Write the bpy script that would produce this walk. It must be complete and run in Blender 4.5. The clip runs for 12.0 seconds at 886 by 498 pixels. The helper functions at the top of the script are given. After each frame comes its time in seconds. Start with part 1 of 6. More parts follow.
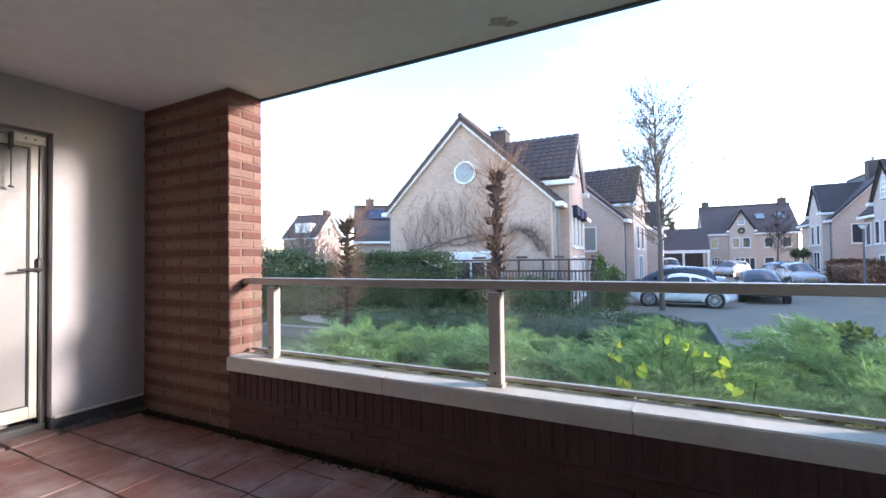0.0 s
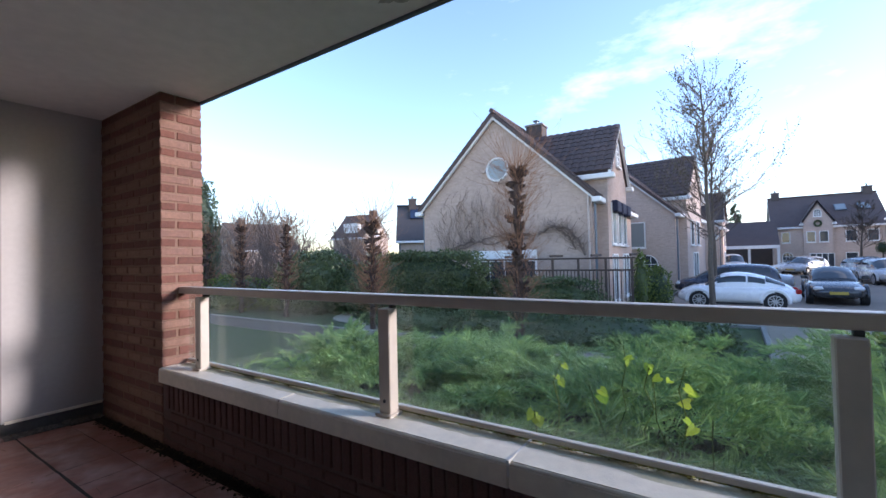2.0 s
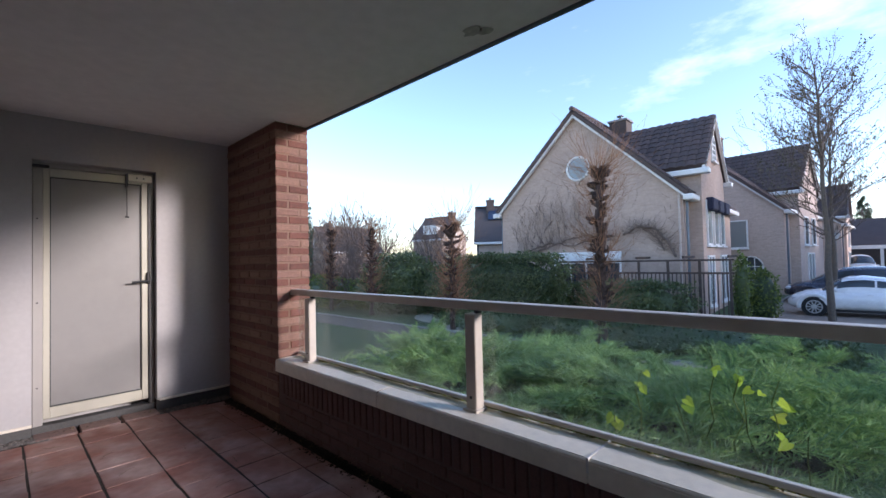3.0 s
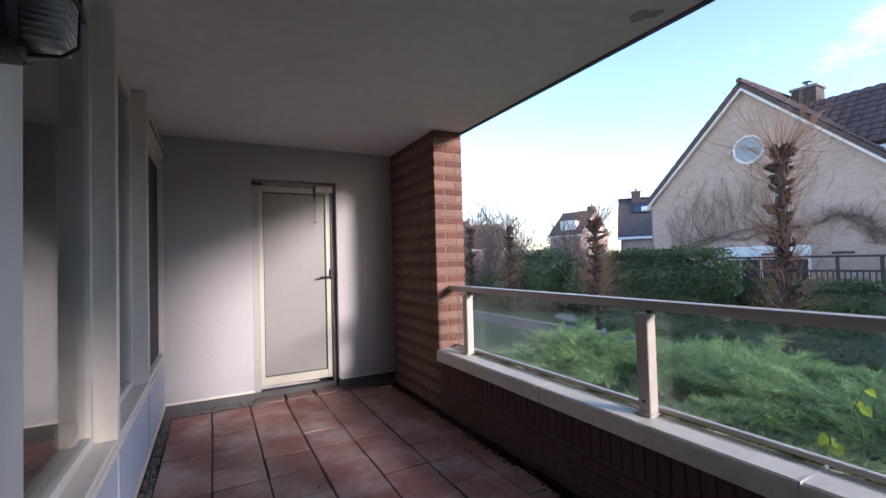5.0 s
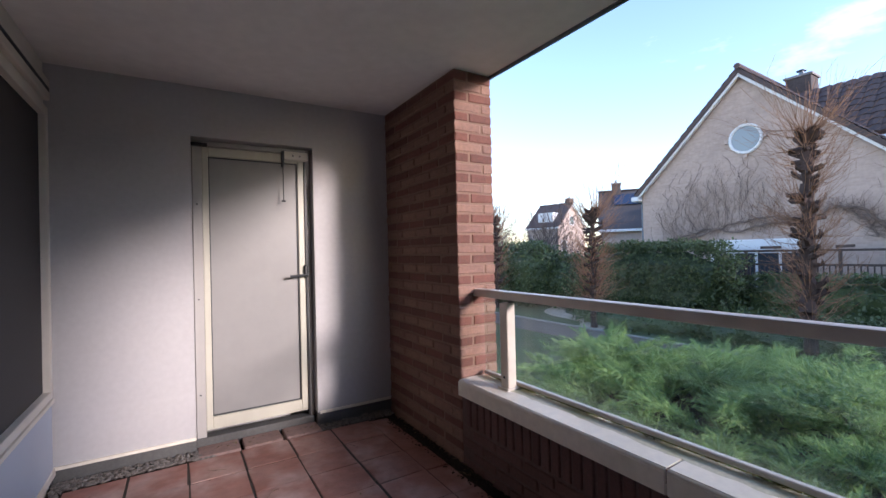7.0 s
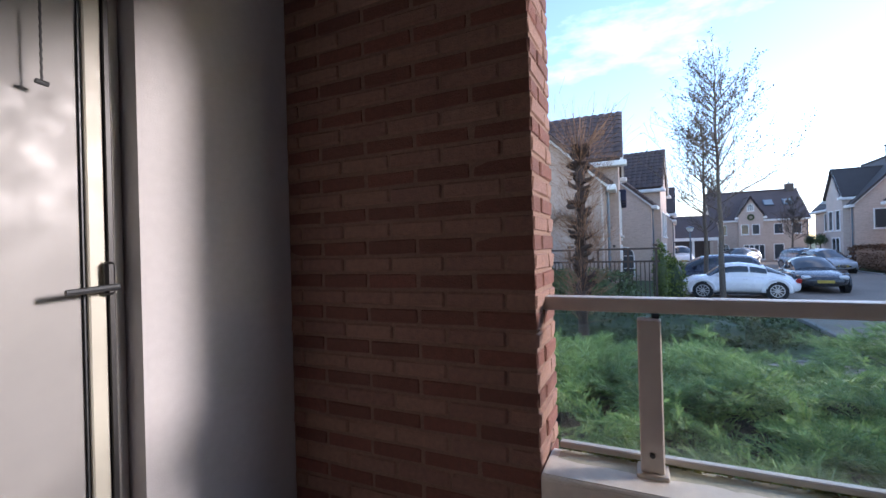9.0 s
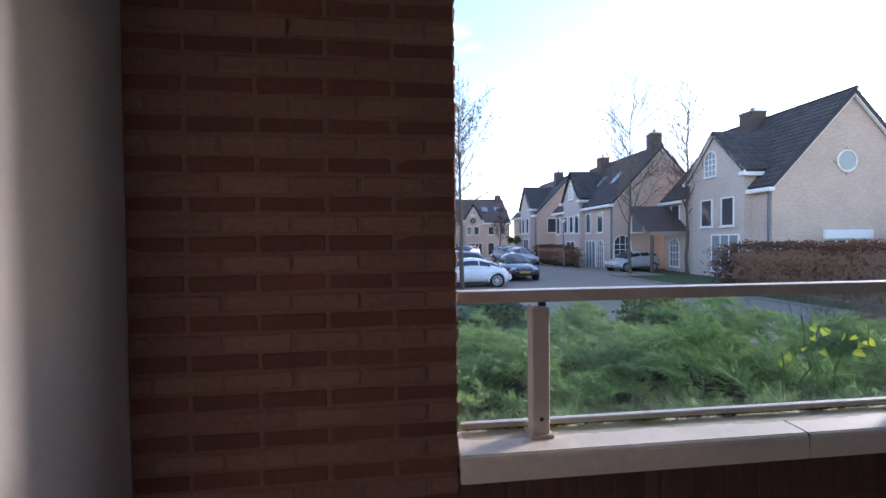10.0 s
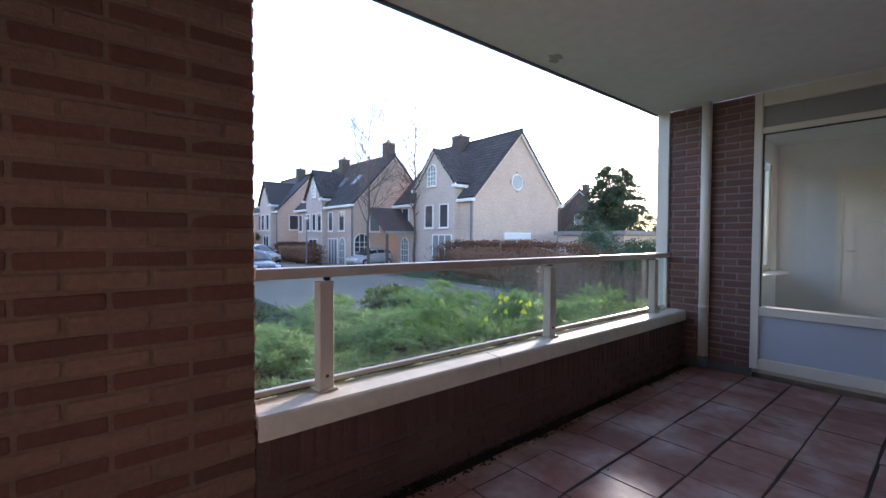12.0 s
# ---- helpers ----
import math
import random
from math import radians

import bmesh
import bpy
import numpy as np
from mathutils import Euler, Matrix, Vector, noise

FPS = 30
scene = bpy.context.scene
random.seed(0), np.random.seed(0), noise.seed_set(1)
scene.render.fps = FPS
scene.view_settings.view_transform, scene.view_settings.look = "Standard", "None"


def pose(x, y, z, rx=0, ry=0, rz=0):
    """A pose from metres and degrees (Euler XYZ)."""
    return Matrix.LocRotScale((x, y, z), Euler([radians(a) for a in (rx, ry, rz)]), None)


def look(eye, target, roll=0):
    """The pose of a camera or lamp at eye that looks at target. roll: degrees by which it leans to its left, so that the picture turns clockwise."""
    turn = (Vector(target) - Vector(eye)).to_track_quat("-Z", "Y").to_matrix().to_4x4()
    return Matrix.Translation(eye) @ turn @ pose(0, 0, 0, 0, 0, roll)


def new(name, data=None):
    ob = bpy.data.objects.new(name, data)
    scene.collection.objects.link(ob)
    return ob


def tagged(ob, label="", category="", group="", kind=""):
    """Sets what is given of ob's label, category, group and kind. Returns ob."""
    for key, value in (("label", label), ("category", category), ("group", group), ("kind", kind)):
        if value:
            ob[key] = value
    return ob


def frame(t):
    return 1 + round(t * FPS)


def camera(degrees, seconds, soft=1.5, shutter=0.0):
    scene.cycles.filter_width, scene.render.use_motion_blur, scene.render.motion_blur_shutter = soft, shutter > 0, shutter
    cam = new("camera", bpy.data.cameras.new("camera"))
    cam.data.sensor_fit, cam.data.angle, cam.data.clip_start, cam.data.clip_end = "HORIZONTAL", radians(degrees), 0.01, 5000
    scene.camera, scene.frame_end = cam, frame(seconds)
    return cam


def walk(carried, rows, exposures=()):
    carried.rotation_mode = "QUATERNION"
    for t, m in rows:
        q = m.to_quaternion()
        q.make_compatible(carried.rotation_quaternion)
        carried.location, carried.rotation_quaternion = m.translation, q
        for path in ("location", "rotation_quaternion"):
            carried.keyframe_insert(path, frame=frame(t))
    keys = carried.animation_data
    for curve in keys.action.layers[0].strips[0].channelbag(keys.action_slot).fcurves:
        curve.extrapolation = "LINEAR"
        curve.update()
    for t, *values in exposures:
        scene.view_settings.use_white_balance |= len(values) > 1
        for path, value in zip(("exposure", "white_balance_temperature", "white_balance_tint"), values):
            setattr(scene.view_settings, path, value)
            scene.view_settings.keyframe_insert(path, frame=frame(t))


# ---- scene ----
cam = camera(91.3, 12.0)
PATH = [
    (0, (-2.059, -3.843, 1.164), (-0.28, -2.93, 1.21), -0.8),
    (0.5, (-1.932, -3.853, 1.132), (-0.165, -2.917, 1.173), -1.0),
    (1, (-1.649, -3.987, 1.171), (0.082, -2.987, 1.211), -1.1),
    (1.5, (-1.481, -4.197, 1.17), (0.236, -3.172, 1.209), -1.3),
    (2, (-1.405, -4.381, 1.21), (0.253, -3.264, 1.251), -1.3),
    (2.5, (-1.47, -4.494, 1.235), (0.078, -3.228, 1.283), -1.3),
    (3, (-1.577, -4.48, 1.257), (-0.144, -3.086, 1.309), -1.3),
    (3.5, (-1.717, -4.469, 1.258), (-0.474, -2.903, 1.317), -1.4),
    (5.5, (-1.738, -4.415, 1.272), (-0.808, -2.645, 1.321), -1.6),
    (6, (-1.686, -4.148, 1.278), (-0.745, -2.384, 1.314), -1.5),
    (6.5, (-1.604, -3.761, 1.274), (-0.637, -2.01, 1.305), -1.6),
    (7, (-1.483, -3.309, 1.283), (-0.439, -1.603, 1.297), -1.4),
    (9, (-1.393, -1.389, 1.217), (0.415, -0.533, 1.221), -1.6),
    (9.5, (-1.355, -1.092, 1.223), (0.606, -0.7, 1.201), -1.2),
    (10, (-1.472, -0.839, 1.237), (0.514, -1.071, 1.198), -0.6),
    (10.5, (-1.593, -0.674, 1.232), (0.254, -1.441, 1.181), -0.1),
    (11, (-1.75, -0.608, 1.224), (-0.082, -1.71, 1.168), -0.2),
    (11.5, (-1.704, -0.583, 1.197), (-0.125, -1.808, 1.144), 0.3),
    (12, (-1.699, -0.553, 1.176), (-0.168, -1.839, 1.126), 0.3),
]
walk(cam, [(t, look(e, g, r)) for t, e, g, r in PATH], [(0, 2.68, 6450, 22), (0.5, 2.6, 6400, 22), (1.0, 2.32, 6400, 23), (1.5, 2.1, 6250, 23), (2.5, 1.74, 6250, 23), (3.5, 1.7, 6250, 24), (5.3, 2.0, 6350, 25), (7.0, 2.0, 6350, 25), (8.8, 1.98, 6250, 22), (9.5, 1.94, 6350, 23), (10.0, 2.05, 6500, 25), (12.0, 2.34, 6650, 25)])

# ---- world, sun ----
SUN = Vector((1.0, -2.3, 0.63)).normalized()
world = bpy.data.worlds.new("sky")
scene.world = world
world.use_nodes = True
wn, wl = world.node_tree.nodes, world.node_tree.links
wbg = wn["Background"]
wsky = wn.new("ShaderNodeTexSky")
wsky.sky_type = 'NISHITA'
wsky.sun_disc = False
wsky.sun_elevation = math.asin(SUN.z)
wsky.sun_rotation = math.atan2(SUN.x, SUN.y)
wsky.air_density, wsky.dust_density, wsky.ozone_density = 1.0, 0.3, 2.5
wbg.inputs["Strength"].default_value = 0.15
# thin clouds over the whole sky
wco = wn.new("ShaderNodeTexCoord")
wmap = wn.new("ShaderNodeMapping")
wmap.inputs["Scale"].default_value = (1.6, 1.6, 4.5)
wno = wn.new("ShaderNodeTexNoise")
wno.inputs["Scale"].default_value = 1.5
wno.inputs["Detail"].default_value = 9
wno.inputs["Roughness"].default_value = 0.6
wramp = wn.new("ShaderNodeValToRGB")
wramp.color_ramp.elements[0].position = 0.55
wramp.color_ramp.elements[0].color = (0.0, 0.0, 0.0, 1)
wramp.color_ramp.elements[1].position = 0.75
wramp.color_ramp.elements[1].color = (0.32, 0.32, 0.32, 1)
wmix = wn.new("ShaderNodeMix")
wmix.data_type = 'RGBA'
wmix.inputs[7].default_value = (6.5, 6.8, 7.0, 1)
wl.new(wco.outputs["Generated"], wmap.inputs["Vector"])
wl.new(wmap.outputs[0], wno.inputs["Vector"])
wl.new(wno.outputs["Fac"], wramp.inputs[0])
wl.new(wramp.outputs[0], wmix.inputs[0])
wl.new(wsky.outputs[0], wmix.inputs[6])
wl.new(wmix.outputs[2], wbg.inputs["Color"])

sun = new("sun", bpy.data.lights.new("sun", 'SUN'))
sun.data.energy = 1.25
sun.data.angle = radians(8.5)
sun.data.color = (1.0, 0.92, 0.83)
sun.matrix_world = look(SUN * 40, (0, 0, 0))


# ---- materials ----
def mat(name, color, rough=0.7, metal=0.0, grain=0.0, gscale=40.0, stain=0.0, sscale=1.5, bump=0.0, bscale=80.0,
        color2=None, per=0.0, spec=0.5, stain_color=None, thin=0.0, patchy=0.0, courses=None):
    """A procedural surface: fine grain, broad stains (painted gap shade on the juniper), bump, and a shift from piece
    to piece.
    """
    m = bpy.data.materials.new(name)
    m.use_nodes = True
    n, l = m.node_tree.nodes, m.node_tree.links
    b = n["Principled BSDF"]
    b.inputs["Roughness"].default_value = rough
    b.inputs["Metallic"].default_value = metal
    b.inputs["Specular IOR Level"].default_value = spec
    co = n.new("ShaderNodeTexCoord")
    geo = n.new("ShaderNodeNewGeometry")

    def noise_node(scale, detail=6):
        t = n.new("ShaderNodeTexNoise")
        t.inputs["Scale"].default_value = scale
        t.inputs["Detail"].default_value = detail
        l.new(geo.outputs["Position"], t.inputs["Vector"])
        return t

    def mixed(fac, a, c):
        x = n.new("ShaderNodeMix")
        x.data_type = 'RGBA'
        for sock, v in ((6, a), (7, c)):
            if isinstance(v, tuple):
                x.inputs[sock].default_value = (*v, 1)
            else:
                l.new(v, x.inputs[sock])
        l.new(fac, x.inputs[0])
        return x.outputs[2]

    def ranged(sock, lo, hi, a=0.3, c=0.7):
        r = n.new("ShaderNodeMapRange")
        r.inputs[1].default_value, r.inputs[2].default_value = a, c
        r.inputs[3].default_value, r.inputs[4].default_value = lo, hi
        l.new(sock, r.inputs[0])
        return r.outputs[0]

    col = tuple(color)
    if per > 0:
        oi = n.new("ShaderNodeObjectInfo")
        add = n.new("ShaderNodeMath")
        add.operation = 'ADD'
        l.new(oi.outputs["Random"], add.inputs[0])
        l.new(geo.outputs["Random Per Island"], add.inputs[1])
        fr = n.new("ShaderNodeMath")
        fr.operation = 'FRACT'
        l.new(add.outputs[0], fr.inputs[0])
        c2 = color2 or tuple(c * (1 - per) for c in color)
        col = mixed(fr.outputs[0], col, tuple(c2))
    elif color2:
        col = mixed(ranged(noise_node(gscale * 0.3).outputs["Fac"], 0, 1), col, tuple(color2))
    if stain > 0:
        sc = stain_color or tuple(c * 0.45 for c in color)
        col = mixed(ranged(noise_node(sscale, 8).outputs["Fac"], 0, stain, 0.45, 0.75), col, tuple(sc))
    if grain > 0:
        g = noise_node(gscale)
        hs = n.new("ShaderNodeHueSaturation")
        l.new(ranged(g.outputs["Fac"], 1 - grain, 1 + grain), hs.inputs["Value"])
        if isinstance(col, tuple):
            hs.inputs["Color"].default_value = (*col, 1)
        else:
            l.new(col, hs.inputs["Color"])
        col = hs.outputs[0]
        l.new(ranged(g.outputs["Fac"], max(0.02, rough - 0.1), min(1, rough + 0.1)), b.inputs["Roughness"])
    if patchy > 0:
        l.new(ranged(noise_node(2.3, 5).outputs["Fac"], rough - patchy, min(1.0, rough + patchy), 0.38, 0.62), b.inputs["Roughness"])
    joints = None
    if courses:
        # brick courses on walls that run along x or y of their house
        sp_ = n.new("ShaderNodeSeparateXYZ")
        l.new(co.outputs["Object"], sp_.inputs[0])
        ad = n.new("ShaderNodeMath")
        l.new(sp_.outputs[0], ad.inputs[0])
        l.new(sp_.outputs[1], ad.inputs[1])
        cb = n.new("ShaderNodeCombineXYZ")
        l.new(ad.outputs[0], cb.inputs[0])
        l.new(sp_.outputs[2], cb.inputs[1])
        bt = n.new("ShaderNodeTexBrick")
        for key, val in (("Scale", 1.0), ("Brick Width", 0.22), ("Row Height", 0.066), ("Mortar Size", 0.007), ("Bias", 0.0)):
            bt.inputs[key].default_value = val
        bt.inputs["Color1"].default_value = (1, 1, 1, 1)
        bt.inputs["Color2"].default_value = (*(c * 1.0 for c in courses[0]), 1)
        bt.inputs["Mortar"].default_value = (*courses[1], 1)
        l.new(cb.outputs[0], bt.inputs["Vector"])
        ml = n.new("ShaderNodeMix")
        ml.data_type, ml.blend_type = 'RGBA', 'MULTIPLY'
        ml.inputs[0].default_value = 1.0
        if isinstance(col, tuple):
            ml.inputs[6].default_value = (*col, 1)
        else:
            l.new(col, ml.inputs[6])
        l.new(bt.outputs["Color"], ml.inputs[7])
        col = ml.outputs[2]
        joints = bt.outputs["Fac"]
    if isinstance(col, tuple):
        b.inputs["Base Color"].default_value = (*col, 1)
    else:
        l.new(col, b.inputs["Base Color"])
    if thin > 0:
        tl = n.new("ShaderNodeBsdfTranslucent")
        if isinstance(col, tuple):
            tl.inputs[0].default_value = (*col, 1)
        else:
            l.new(col, tl.inputs[0])
        ms = n.new("ShaderNodeMixShader")
        ms.inputs[0].default_value = thin
        l.new(b.outputs[0], ms.inputs[1])
        l.new(tl.outputs[0], ms.inputs[2])
        l.new(ms.outputs[0], n["Material Output"].inputs[0])
    if bump > 0:
        bn = n.new("ShaderNodeBump")
        bn.inputs["Strength"].default_value = bump
        bn.inputs["Distance"].default_value = 0.01
        l.new(noise_node(bscale, 4).outputs["Fac"], bn.inputs["Height"])
        l.new(bn.outputs[0], b.inputs["Normal"])
    return m


def glass(name, tint=(1, 1, 1), rough=0.0, ior=1.45, clear=0.9, film=0.0):
    """A thin pane: clear with Fresnel gloss."""
    m = bpy.data.materials.new(name)
    m.use_nodes = True
    n, l = m.node_tree.nodes, m.node_tree.links
    n.remove(n["Principled BSDF"])
    tr = n.new("ShaderNodeBsdfTransparent")
    tr.inputs[0].default_value = (*(c * clear for c in tint), 1)
    gl = n.new("ShaderNodeBsdfGlossy")
    gl.inputs["Roughness"].default_value = rough
    lw = n.new("ShaderNodeLayerWeight")
    lw.inputs[0].default_value = 0.5
    pw = n.new("ShaderNodeMath")
    pw.operation = 'POWER'
    l.new(lw.outputs["Facing"], pw.inputs[0])
    pw.inputs[1].default_value = 4.0
    fr = n.new("ShaderNodeMath")
    fr.operation = 'MULTIPLY_ADD'
    l.new(pw.outputs[0], fr.inputs[0])
    fr.inputs[1].default_value, fr.inputs[2].default_value = ior - 0.75, 0.04
    mx = n.new("ShaderNodeMixShader")
    l.new(fr.outputs[0], mx.inputs[0])
    l.new(tr.outputs[0], mx.inputs[1])
    l.new(gl.outputs[0], mx.inputs[2])
    if film > 0:
        df = n.new("ShaderNodeBsdfDiffuse")
        df.inputs[0].default_value = (0.75, 0.78, 0.76, 1)
        tn = n.new("ShaderNodeTexNoise")
        tn.inputs["Scale"].default_value = 3.0
        tn.inputs["Detail"].default_value = 7.0
        gp = n.new("ShaderNodeNewGeometry")
        l.new(gp.outputs["Position"], tn.inputs["Vector"])
        mr = n.new("ShaderNodeMapRange")
        mr.inputs[1].default_value, mr.inputs[2].default_value = 0.35, 0.75
        mr.inputs[3].default_value, mr.inputs[4].default_value = film * 0.4, film * 1.8
        l.new(tn.outputs["Fac"], mr.inputs[0])
        sz = n.new("ShaderNodeSeparateXYZ")
        l.new(gp.outputs["Position"], sz.inputs[0])
        foot = n.new("ShaderNodeMapRange")
        foot.inputs[1].default_value, foot.inputs[2].default_value = 0.53, 0.68
        foot.inputs[3].default_value, foot.inputs[4].default_value = 4.5, 1.0
        l.new(sz.outputs[2], foot.inputs[0])
        mu = n.new("ShaderNodeMath")
        mu.operation = 'MULTIPLY'
        l.new(mr.outputs[0], mu.inputs[0])
        l.new(foot.outputs[0], mu.inputs[1])
        m2 = n.new("ShaderNodeMixShader")
        l.new(mu.outputs[0], m2.inputs[0])
        l.new(mx.outputs[0], m2.inputs[1])
        l.new(df.outputs[0], m2.inputs[2])
        mx = m2
    l.new(mx.outputs[0], n["Material Output"].inputs[0])
    return m


